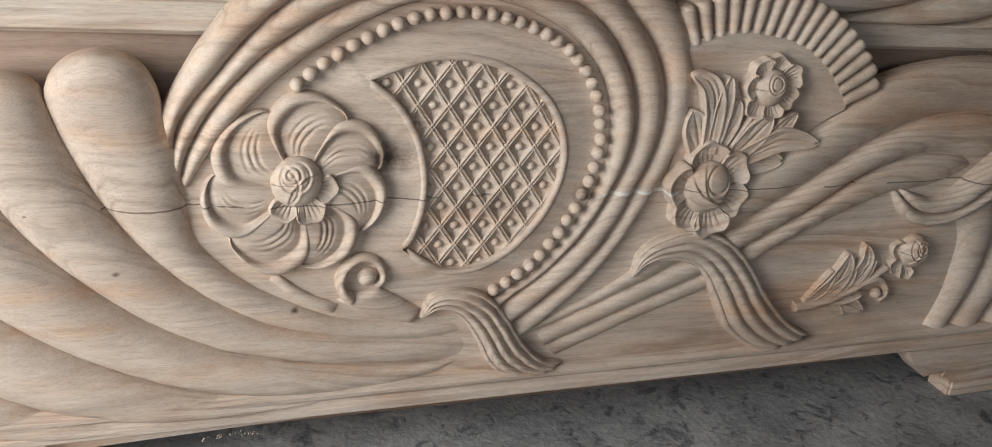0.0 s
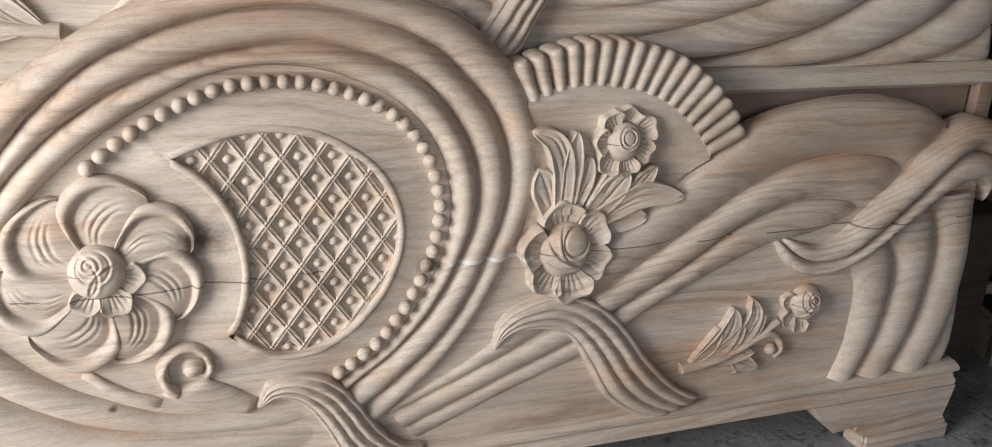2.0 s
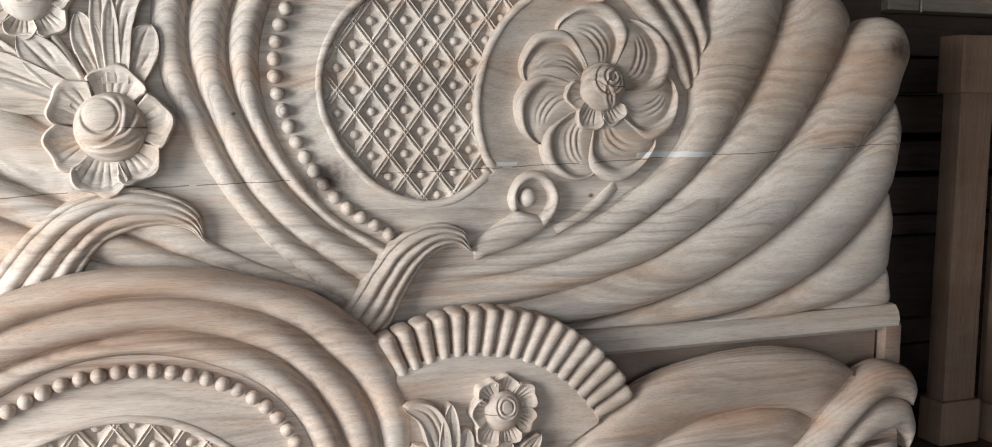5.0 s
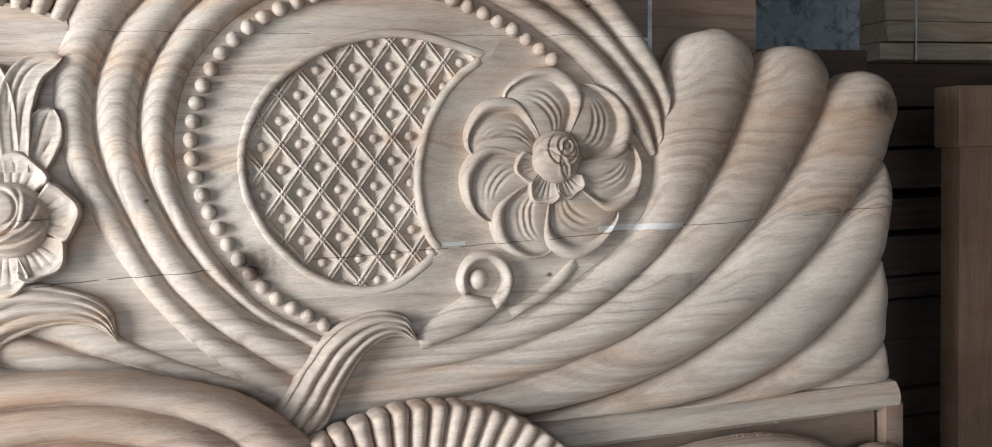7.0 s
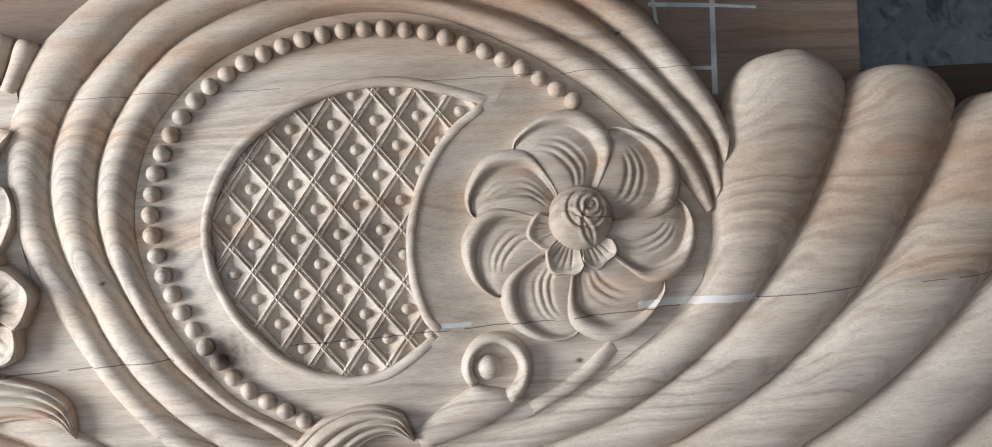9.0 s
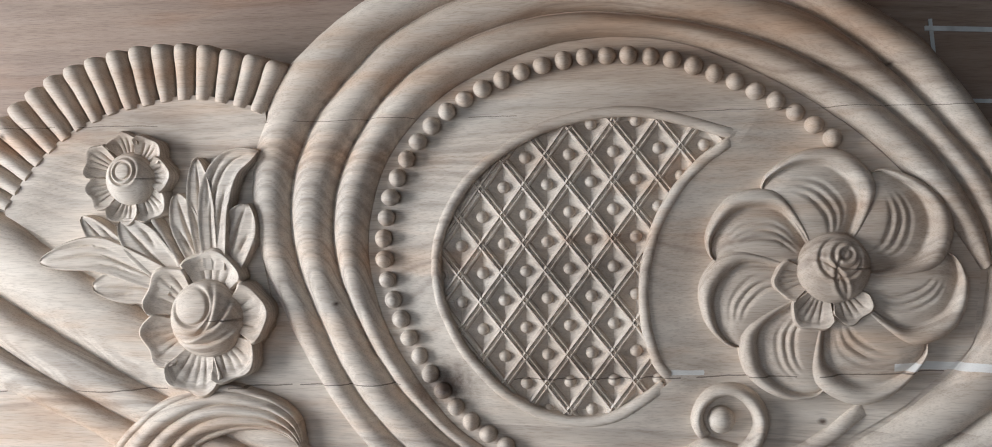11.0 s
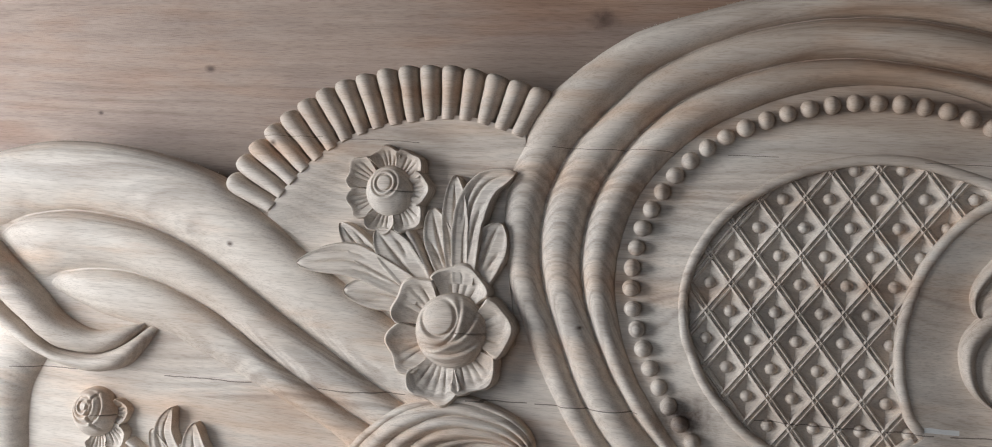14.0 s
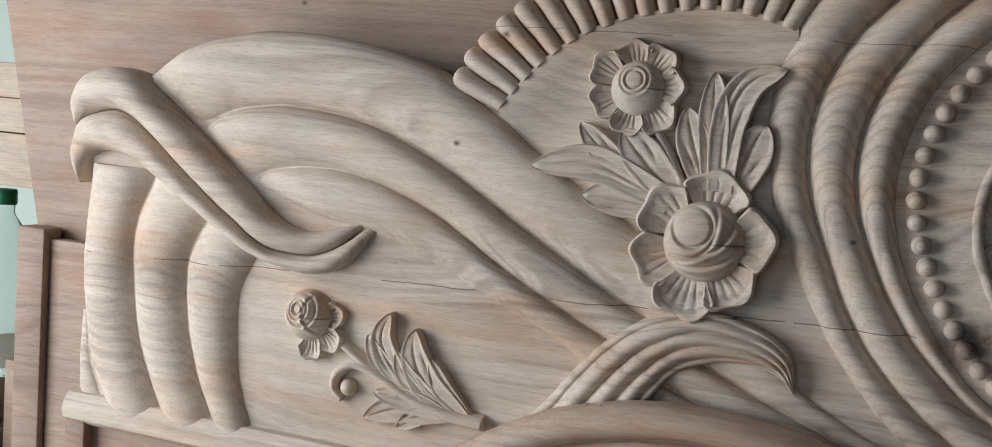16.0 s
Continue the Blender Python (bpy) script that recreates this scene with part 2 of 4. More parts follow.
def finish(name, bm, material, parent, label="", smooth=True, angle=48):
    bmesh.ops.recalc_face_normals(bm, faces=bm.faces)
    me = bpy.data.meshes.new(name)
    bm.to_mesh(me)
    bm.free()
    if smooth:
        me.shade_smooth()
        me.set_sharp_from_angle(angle=radians(angle))
    me.materials.append(material)
    ob = new(name, me)
    if parent:
        ob.parent = parent
    if label:
        tagged(ob, label)
    return ob


def empty(name, loc, label, category, group="", kind=""):
    ob = new(name)
    ob.location = loc
    ob.empty_display_size = 0.05
    return tagged(ob, label, category, group, kind)


def box_bm(size, centre=(0, 0, 0), bevel=0.002, jitter=0.0):
    bm = bmesh.new()
    bmesh.ops.create_cube(bm, size=1.0)
    for v in bm.verts:
        v.co = Vector((v.co.x * size[0] + random.uniform(-jitter, jitter), v.co.y * size[1] + random.uniform(-jitter, jitter), v.co.z * size[2] + random.uniform(-jitter, jitter))) + Vector(centre)
    if bevel:
        bmesh.ops.bevel(bm, geom=bm.edges[:], offset=bevel, segments=2, affect="EDGES", profile=0.6)
    return bm


def thing_box(name, size, centre, material, label, category, bevel=0.003, group="", rot=(0, 0, 0), kind="", jitter=0.0):
    ob = finish(name, box_bm(size, bevel=bevel, jitter=jitter), material, None)
    ob.matrix_world = pose(*centre, *rot)
    return tagged(ob, label, category, group, kind)


class Panel:
    """A carved board. Places on it are x, z in the headboard's plan and d, the height of the carving; the footboard is its mirror image."""

    def __init__(self, name, y, front, material, label):
        self.front, self.y, self.material = front, y, material
        self.base = Vector((0, y, 0))
        self.root = empty(name, self.base, label, "bed board", "carved boards of one bed")

    def xz(self, x, z):
        if not self.front:
            return x, z
        # the carver's second board differs a little from a true mirror image
        shear = 0.06 * (1.147 - z) * min(1.0, max(0.0, 0.05 - x))
        drop = 0.013 * math.exp(-((x + 0.75) / 0.2) ** 2)
        return 0.0647 - 0.9486 * x + shear, z - 0.582 - 0.0368 * x - drop

    def local(self, x, z, d):
        X, Z = self.xz(x, z)
        return Vector((X, -d, Z))


def unfront(points):
    """Places in the footboard's own plan, turned into the headboard's."""
    out = []
    for x, z in points:
        X = (0.0647 - x) / 0.9486
        out.append((X, z + 0.582 + 0.0368 * X))
    return out


def patch(panel, name, grid, parent=None, back=-0.006, label="", material=None, angle=48, rim=None):
    """A carved surface from a grid of (x, z, d), closed with sides and a back."""
    nu, nv = len(grid), len(grid[0])
    bm = bmesh.new()
    vs = [[bm.verts.new(panel.local(*grid[i][j])) for j in range(nv)] for i in range(nu)]
    for i in range(nu - 1):
        for j in range(nv - 1):
            bm.faces.new((vs[i][j], vs[i + 1][j], vs[i + 1][j + 1], vs[i][j + 1]))
    bk = {}
    ring = [(i, 0) for i in range(nu)] + [(nu - 1, j) for j in range(1, nv)] + [(i, nv - 1) for i in range(nu - 2, -1, -1)] + [(0, j) for j in range(nv - 2, 0, -1)]
    for i, j in ring:
        x, z, _ = grid[i][j]
        bk[i, j] = bm.verts.new(panel.local(x, z, back))
    for k in range(len(ring)):
        a, b = ring[k], ring[(k + 1) % len(ring)]
        bm.faces.new((vs[a[0]][a[1]], vs[b[0]][b[1]], bk[b], bk[a]))
    for i in range(nu - 1):
        bm.faces.new((bk[i, 0], bk[i + 1, 0], bk[i + 1, nv - 1], bk[i, nv - 1]))
    bmesh.ops.remove_doubles(bm, verts=bm.verts, dist=0.00002)
    return finish(name, bm, material or panel.material, parent or panel.root, label, angle=angle)


def half_round(w, sharp=2.4, power=0.54):
    return max(0.0, 1 - abs(2 * w - 1) ** sharp) ** power


def soft_round(w):
    """A low roll that meets its neighbours in a narrow groove."""
    return max(0.0, 1 - abs(2 * w - 1) ** 2.2) ** 0.68


def plump(w):
    """A full round, as of a finger."""
    return max(0.0, 1 - abs(2 * w - 1) ** 2.1) ** 0.56


def lapped(w):
    """A roll with a steep upper edge that runs out under the next one."""
    return soft_round(w ** 0.7)


def band(panel, name, A, B, h, lift=-0.004, back=-0.025, n=56, m=14, profile=half_round, parent=None, label="", fade=(0, 0), ref=None):
    """A rib between two edge lines. The carving's height falls with its width; fade: parts of its length over which it sinks at either end."""
    a, b = spline(A, n), spline(B, n)
    width = np.linalg.norm(a - b, axis=1)
    ref = ref or np.median(width)
    grid = []
    for i in range(n + 1):
        s = i / n
        k = min(1.25, (width[i] / ref)) ** 0.55
        if fade[0] and s < fade[0]:
            k *= math.sin(s / fade[0] * math.pi / 2) ** 0.6
        if fade[1] and s > 1 - fade[1]:
            k *= math.sin((1 - s) / fade[1] * math.pi / 2) ** 0.6
        row = []
        for j in range(m + 1):
            w = 0.5 - 0.5 * math.cos(math.pi * j / m)
            x, z = a[i] * (1 - w) + b[i] * w
            wob = 0.0006 * noise.noise((x * 14, z * 14, h * 50))
            ex, ez = 0.0011 * noise.noise((x * 40, z * 40, 3.1)), 0.0011 * noise.noise((x * 40, z * 40, 8.7))
            row.append((x + ex, z + ez, lift + (h + wob) * k * profile(w)))
        grid.append(row)
    return patch(panel, name, grid, parent, back, label)


def plate(panel, name, outer, d, back, holes=(), label="", parent=None, bevel=0.0):
    """A flat piece with the given outline, with openings."""
    bm = bmesh.new()
    for loop in (outer, *holes):
        vs = [bm.verts.new(panel.local(x, z, d)) for x, z in loop]
        for k in range(len(vs)):
            bm.edges.new((vs[k], vs[(k + 1) % len(vs)]))
    bmesh.ops.triangle_fill(bm, use_beauty=True, use_dissolve=False, edges=bm.edges[:])
    r = bmesh.ops.extrude_face_region(bm, geom=bm.faces[:])
    for v in r["geom"]:
        if isinstance(v, bmesh.types.BMVert):
            v.co.y = -back
    return finish(name, bm, panel.material, parent or panel.root, label, angle=35)


def along_ray(loop, cx, cz, th):
    """How far from the centre the outline lies in the direction th."""
    dx, dz = math.cos(th), math.sin(th)
    far = 0.0
    for k in range(len(loop)):
        ax, az = loop[k - 1][0] - cx, loop[k - 1][1] - cz
        ex, ez = loop[k][0] - cx - ax, loop[k][1] - cz - az
        det = ex * dz - ez * dx
        if abs(det) < 1e-12:
            continue
        u = (az * dx - ax * dz) / det
        if -1e-9 <= u <= 1 + 1e-9:
            far = max(far, (ax + ex * u) * dx + (az + ez * u) * dz)
    return far


def dished(p, name, outer, centre, height, inner=None, back=-0.02, na=220, nr=16):
    """A hollowed or swelling ground out to an outline, with an opening in it where an inner outline is given."""
    cx, cz = centre
    bm = bmesh.new()
    rows, under = [], []
    for a in range(na):
        th = 2 * math.pi * a / na
        r1 = along_ray(outer, cx, cz, th)
        r0 = along_ray(inner, cx, cz, th) if inner else 0.002
        row = []
        for k in range(nr + 1):
            r = r0 + (r1 - r0) * k / nr
            x, z = cx + r * math.cos(th), cz + r * math.sin(th)
            row.append(bm.verts.new(p.local(x, z, height(x, z) + 0.0005 * noise.noise((x * 30, z * 30, 2.0)))))
        rows.append(row)
        under.append([bm.verts.new(p.local(cx + r * math.cos(th), cz + r * math.sin(th), back)) for r in (r0, r1)])
    for a in range(na):
        f, g, u, v = rows[a - 1], rows[a], under[a - 1], under[a]
        for k in range(nr):
            bm.faces.new((f[k], f[k + 1], g[k + 1], g[k]))
        bm.faces.new((f[nr], u[1], v[1], g[nr]))
        bm.faces.new((f[0], g[0], v[0], u[0]))
        bm.faces.new((u[0], v[0], v[1], u[1]))
    return finish(name, bm, p.material, p.root, angle=50)


def off_line(line):
    """How far a place lies from a line."""
    q = spline(line, 160)
    return lambda x, z: float(np.min(np.hypot(q[:, 0] - x, q[:, 1] - z)))


# ---- the carving: lines in the headboard's plan ----
A0 = [(0.16, 0.765), (0.111, 0.800), (0.051, 0.845), (-0.012, 0.906), (-0.060, 0.974), (-0.100, 1.050), (-0.130, 1.130), (-0.136, 1.212), (-0.118, 1.281), (-0.088, 1.335), (-0.005, 1.401), (0.08, 1.432), (0.16, 1.452), (0.245, 1.462), (0.33, 1.458), (0.404, 1.442), (0.48, 1.412), (0.579, 1.351), (0.621, 1.305), (0.655, 1.256), (0.682, 1.207)]
V1 = [(0.165, 0.80), (0.130, 0.831), (0.036, 0.903), (-0.020, 0.968), (-0.060, 1.050), (-0.087, 1.130), (-0.085, 1.208), (-0.056, 1.275), (-0.012, 1.325), (0.034, 1.366), (0.106, 1.400), (0.19, 1.421), (0.28, 1.425), (0.37, 1.411), (0.45, 1.384), (0.506, 1.354), (0.562, 1.308), (0.617, 1.247), (0.659, 1.193), (0.671, 1.148)]
V2 = [(0.18, 0.845), (0.158, 0.866), (0.088, 0.914), (0.026, 0.978), (-0.014, 1.049), (-0.038, 1.120), (-0.034, 1.195), (-0.002, 1.263), (0.047, 1.318), (0.105, 1.352), (0.17, 1.373), (0.25, 1.381), (0.346, 1.368), (0.43, 1.345), (0.505, 1.307), (0.57, 1.258), (0.62, 1.203), (0.65, 1.150), (0.660, 1.112)]
V3 = [(0.185, 0.873), (0.108, 0.918), (0.070, 0.958), (0.042, 0.998), (0.020, 1.040), (0.006, 1.085), (0.001, 1.131), (0.008, 1.180), (0.026, 1.226), (0.056, 1.266), (0.096, 1.300), (0.143, 1.324), (0.19, 1.341), (0.24, 1.351), (0.29, 1.352), (0.342, 1.345), (0.39, 1.328), (0.435, 1.306), (0.475, 1.283), (0.53, 1.243), (0.58, 1.195), (0.625, 1.140), (0.650, 1.100)]
BEADS = [(0.502, 1.239), (0.466, 1.266), (0.425, 1.290), (0.382, 1.310), (0.337, 1.326), (0.289, 1.332), (0.239, 1.331), (0.192, 1.322), (0.148, 1.307), (0.106, 1.285), (0.070, 1.255), (0.043, 1.217), (0.027, 1.176), (0.020, 1.131), (0.025, 1.087), (0.040, 1.044), (0.060, 1.004), (0.086, 0.966), (0.117, 0.933), (0.174, 0.896)]
CRES_OUT = [(0.408, 1.244), (0.355, 1.261), (0.312, 1.271), (0.255, 1.271), (0.197, 1.256), (0.146, 1.227), (0.108, 1.190), (0.084, 1.141), (0.080, 1.092), (0.094, 1.041), (0.123, 0.996), (0.163, 0.960), (0.212, 0.939), (0.262, 0.938), (0.306, 0.961), (0.337, 0.984)]
CRES_IN = [(0.337, 0.984), (0.323, 0.999), (0.311, 1.033), (0.307, 1.077), (0.314, 1.127), (0.335, 1.176), (0.366, 1.214), (0.408, 1.244)]
P01 = [(0.655, 1.09), (0.640, 1.02), (0.578, 0.955), (0.499, 0.905), (0.423, 0.872), (0.303, 0.850), (0.22, 0.845)]
P12 = [(0.808, 1.172), (0.763, 1.081), (0.704, 1.000), (0.630, 0.931), (0.549, 0.880), (0.463, 0.848), (0.380, 0.830), (0.28, 0.818), (0.2, 0.82)]
P23 = [(0.920, 1.126), (0.858, 1.034), (0.788, 0.961), (0.701, 0.891), (0.609, 0.841), (0.512, 0.810), (0.419, 0.789), (0.3, 0.772), (0.2, 0.775)]
P34 = [(0.989, 1.009), (0.916, 0.934), (0.824, 0.863), (0.717, 0.804), (0.606, 0.766), (0.48, 0.745), (0.3, 0.735)]
P45 = [(0.997, 0.865), (0.913, 0.801), (0.812, 0.755), (0.70, 0.735), (0.55, 0.728)]
W0 = [(-0.947, 1.185), (-0.882, 1.226), (-0.786, 1.251), (-0.693, 1.253), (-0.603, 1.240), (-0.534, 1.221), (-0.495, 1.200), (-0.431, 1.160), (-0.373, 1.117), (-0.309, 1.079), (-0.270, 1.054), (-0.223, 1.016), (-0.15, 0.960), (-0.05, 0.885), (0.09, 0.82)]
W1 = [(-0.861, 1.119), (-0.808, 1.148), (-0.742, 1.159), (-0.668, 1.155), (-0.596, 1.140), (-0.507, 1.101), (-0.430, 1.055), (-0.355, 1.011), (-0.291, 0.975), (-0.245, 0.952), (-0.206, 0.925), (-0.091, 0.872), (0.086, 0.805)]
W2 = [(-0.778, 1.055), (-0.746, 1.075), (-0.690, 1.084), (-0.636, 1.083), (-0.573, 1.067), (-0.502, 1.036), (-0.416, 0.984), (-0.334, 0.943), (-0.278, 0.915), (-0.242, 0.888), (-0.097, 0.835), (0.064, 0.777)]
W3 = [(-0.67, 1.02), (-0.59, 1.010), (-0.532, 0.989), (-0.480, 0.968), (-0.412, 0.939), (-0.354, 0.913), (-0.302, 0.884), (-0.235, 0.850), (-0.10, 0.805), (0.04, 0.753)]
FAN_OUT = [(-0.497, 1.197), (-0.482, 1.234), (-0.457, 1.262), (-0.428, 1.290), (-0.399, 1.311), (-0.371, 1.328), (-0.338, 1.341), (-0.305, 1.350), (-0.273, 1.356), (-0.233, 1.359), (-0.193, 1.357), (-0.162, 1.351), (-0.130, 1.344), (-0.085, 1.330)]
FAN_IN = [(-0.437, 1.171), (-0.413, 1.202), (-0.381, 1.235), (-0.340, 1.264), (-0.292, 1.282), (-0.243, 1.292), (-0.196, 1.296), (-0.149, 1.288), (-0.114, 1.276)]


def inside(poly, x, z):
    hit = False
    for k in range(len(poly)):
        (x0, z0), (x1, z1) = poly[k], poly[k - 1]
        if (z0 > z) != (z1 > z) and x < (x1 - x0) * (z - z0) / (z1 - z0) + x0:
            hit = not hit
    return hit


def ribs(p):
    for a, b in ((A0, V1), (V1, V2), (V2, V3)):
        band(p, "arch_rib", a, b, 0.024, n=110, m=18, profile=soft_round)
    plumes = (
        ([(0.759, 1.287), (0.713, 1.273), (0.689, 1.240), (0.674, 1.183), (0.659, 1.143)] + P01, [(0.759, 1.287), (0.796, 1.277), (0.826, 1.239)] + P12),
        ([(0.893, 1.262), (0.853, 1.256), (0.829, 1.233)] + P12, [(0.893, 1.262), (0.932, 1.251), (0.957, 1.220), (0.953, 1.196)] + P23),
        ([(1.024, 1.224), (0.988, 1.220), (0.962, 1.200), (0.953, 1.190)] + P23, [(1.024, 1.224), (1.066, 1.206), (1.084, 1.165), (1.070, 1.121), (1.054, 1.080)] + P34),
        ([(1.062, 1.082), (1.052, 1.075)] + P34, [(1.062, 1.082), (1.076, 1.035), (1.069, 0.977), (1.053, 0.926)] + P45),
        ([(1.058, 0.926), (1.048, 0.922)] + P45, [(1.058, 0.926), (1.069, 0.88), (1.066, 0.84), (1.060, 0.795), (1.017, 0.763), (0.932, 0.737), (0.8, 0.727)]),
        ([(1.062, 0.795), (1.050, 0.79), (1.017, 0.763), (0.932, 0.737), (0.8, 0.727)], [(1.062, 0.795), (1.070, 0.765), (1.064, 0.73), (0.98, 0.725), (0.82, 0.722)]),
    )
    for k, (a, b) in enumerate(plumes):
        band(p, "plume", a, b, (0.034, 0.034, 0.034, 0.03, 0.024, 0.016)[k], n=84, m=22, fade=(0, 0.3), ref=0.13, profile=plump)
    for a, b, rise in ((W0, W1, 0.024), (W1, W2, 0.023), (W2, W3, 0.017)):
        band(p, "wave_rib", a, b, rise, n=80, m=20, fade=(0.08, 0), profile=lapped)
    # upright ribs at the end and the rope knot over them
    r0 = [(-1.036, 1.06), (-1.046, 0.931), (-1.038, 0.841), (-1.020, 0.771), (-0.985, 0.705)]
    r1 = [(-0.925, 1.06), (-0.956, 0.985), (-0.958, 0.915), (-0.942, 0.819), (-0.891, 0.705)]
    r2 = [(-0.835, 1.01), (-0.866, 0.953), (-0.869, 0.891), (-0.852, 0.807), (-0.806, 0.705)]
    r3 = [(-0.755, 0.97), (-0.783, 0.912), (-0.784, 0.852), (-0.775, 0.784), (-0.744, 0.705)]
    for a, b in ((r0, r1), (r1, r2), (r2, r3)):
        band(p, "upright_rib", a, b, 0.024, n=40, m=18, profile=soft_round)
    band(p, "upright_rib", [(-1.050, 0.85), (-1.052, 0.79), (-1.050, 0.74), (-1.04, 0.705)], [(-1.035, 0.85), (-1.018, 0.771), (-0.998, 0.73), (-0.98, 0.705)], 0.014, lift=-0.012, n=20)
    rope_a = [(-1.062, 1.115), (-1.066, 1.147), (-1.048, 1.179), (-1.005, 1.194), (-0.962, 1.188), (-0.925, 1.165), (-0.861, 1.119), (-0.778, 1.055), (-0.732, 1.018), (-0.684, 1.003), (-0.640, 1.013), (-0.612, 1.020)]
    rope_b = [(-1.062, 1.110), (-1.045, 1.122), (-1.002, 1.136), (-0.959, 1.128), (-0.910, 1.094), (-0.851, 1.048), (-0.789, 1.004), (-0.739, 0.976), (-0.682, 0.973), (-0.638, 0.990), (-0.612, 1.013)]
    rope_c = [(-1.056, 1.035), (-1.048, 1.055), (-1.030, 1.072), (-0.999, 1.080), (-0.945, 1.065), (-0.881, 1.028), (-0.818, 0.992), (-0.767, 0.965), (-0.718, 0.952), (-0.671, 0.950), (-0.627, 0.967), (-0.592, 1.012)]
    band(p, "rope", rope_a, rope_b, 0.030, lift=0.004, n=70, fade=(0, 0.06))
    band(p, "rope", [(-1.056, 1.03), (-1.066, 1.07), (-1.058, 1.105)] + rope_b[1:-1] + [(-0.60, 1.018)], [(-1.056, 1.03)] + rope_c[1:], 0.028, lift=0.002, n=70, fade=(0, 0.06))


def fluted(grooves, depth):
    def prof(w):
        return half_round(w, 2.6, 0.5) * (1 - depth + depth * abs(math.cos(grooves * math.pi * w)) ** 0.7)
    return prof


def ribbons(p):
    big_o = unfront([(0.137, 0.318), (0.145, 0.358), (0.181, 0.385), (0.238, 0.397), (0.303, 0.378), (0.358, 0.327), (0.406, 0.262), (0.460, 0.206), (0.515, 0.172)])
    big_i = unfront([(0.137, 0.316), (0.160, 0.336), (0.201, 0.343), (0.252, 0.328), (0.286, 0.283), (0.328, 0.205), (0.376, 0.166), (0.425, 0.148)])
    band(p, "ribbon_leaf", big_o, big_i, 0.020, lift=0.012, n=60, m=36, profile=fluted(4, 0.50), fade=(0, 0.05))
    small_o = unfront([(-0.218, 0.273), (-0.201, 0.308), (-0.160, 0.318), (-0.112, 0.303), (-0.076, 0.264), (-0.043, 0.214), (-0.005, 0.176), (0.034, 0.163)])
    small_i = unfront([(-0.218, 0.270), (-0.189, 0.282), (-0.156, 0.269), (-0.126, 0.228), (-0.100, 0.178), (-0.064, 0.152), (-0.025, 0.148)])
    band(p, "ribbon_leaf", small_o, small_i, 0.020, lift=0.012, n=60, m=36, profile=fluted(4, 0.50), fade=(0, 0.05))


def fields(p):
    cres = [tuple(q) for q in spline(CRES_OUT, 60)][:-1] + [tuple(q) for q in spline(CRES_IN, 30)][:-1]
    outer = [tuple(q) for q in spline(V3, 70)] + [(0.642, 1.021), (0.578, 0.960), (0.499, 0.909), (0.423, 0.876), (0.303, 0.857)]
    # the ground swells towards the crescent and sinks towards the beads and the rose wheel
    near = off_line(CRES_OUT + CRES_IN[1:])
    dished(p, "medallion_ground", outer, (0.2, 1.1), lambda x, z: 0.0018 + 0.0105 * max(0.0, 1 - near(x, z) / 0.062) ** 1.15, inner=cres, back=-0.024)
    # rounded moulding round the crescent
    for line, sgn, n in ((CRES_OUT, 1, 70), (CRES_IN, 1, 40)):
        a = spline(line, n)
        t = np.gradient(a, axis=0)
        t /= np.linalg.norm(t, axis=1)[:, None]
        nrm = np.stack([-t[:, 1], t[:, 0]], 1)
        half = 0.006
        band(p, "crescent_rim", [tuple(q) for q in (a - nrm * half)[::3]], [tuple(q) for q in (a + nrm * half)[::3]], 0.006, lift=0.0085, back=-0.014, n=n, m=10, fade=(0.03, 0.03))
    fan_in = [(-0.24 + 1.03 * (x + 0.24), 1.12 + 1.045 * (z - 1.12)) for x, z in spline(FAN_IN, 40)]
    rim = off_line(FAN_IN)
    dished(p, "fan_ground", fan_in + [(-0.118, 1.22), (-0.125, 1.12), (-0.11, 1.04), (-0.16, 0.98), (-0.235, 1.035), (-0.30, 1.08), (-0.37, 1.125)], (-0.22, 1.15), lambda x, z: 0.003 + 0.011 * max(0.0, 1 - rim(x, z) / 0.055) ** 1.2, back=-0.01, na=140)
    # ground behind the waves, the fan and the sprig
    ground = [(-1.03, 0.70), (-1.035, 0.90), (-1.035, 1.09), (-1.04, 1.15), (-1.0, 1.18), (-0.94, 1.18), (-0.87, 1.22), (-0.78, 1.243), (-0.69, 1.243), (-0.60, 1.23), (-0.53, 1.21), (-0.485, 1.195), (-0.46, 1.235), (-0.40, 1.29), (-0.33, 1.325), (-0.25, 1.34), (-0.16, 1.335), (-0.09, 1.315), (0.0, 1.39), (0.09, 1.42), (0.17, 1.44), (0.25, 1.45), (0.33, 1.445), (0.40, 1.43), (0.47, 1.40), (0.57, 1.34), (0.64, 1.26), (0.68, 1.20), (0.70, 1.24), (0.755, 1.27), (0.80, 1.255), (0.825, 1.22), (0.86, 1.245), (0.92, 1.24), (0.95, 1.19), (1.0, 1.205), (1.05, 1.195), (1.065, 1.15), (1.04, 1.08), (1.055, 1.0), (1.04, 0.93), (1.05, 0.85), (1.045, 0.79), (1.055, 0.75), (1.055, 0.70)]
    holes = ([tuple(q) for q in spline([(0.39, 1.235), (0.31, 1.262), (0.2, 1.25), (0.115, 1.188), (0.09, 1.10), (0.13, 1.0), (0.21, 0.948), (0.30, 0.965), (0.325, 0.985), (0.303, 1.06), (0.315, 1.14), (0.35, 1.21)], 40)],)
    plate(p, "board", ground, 0.0, -0.025, holes=holes)


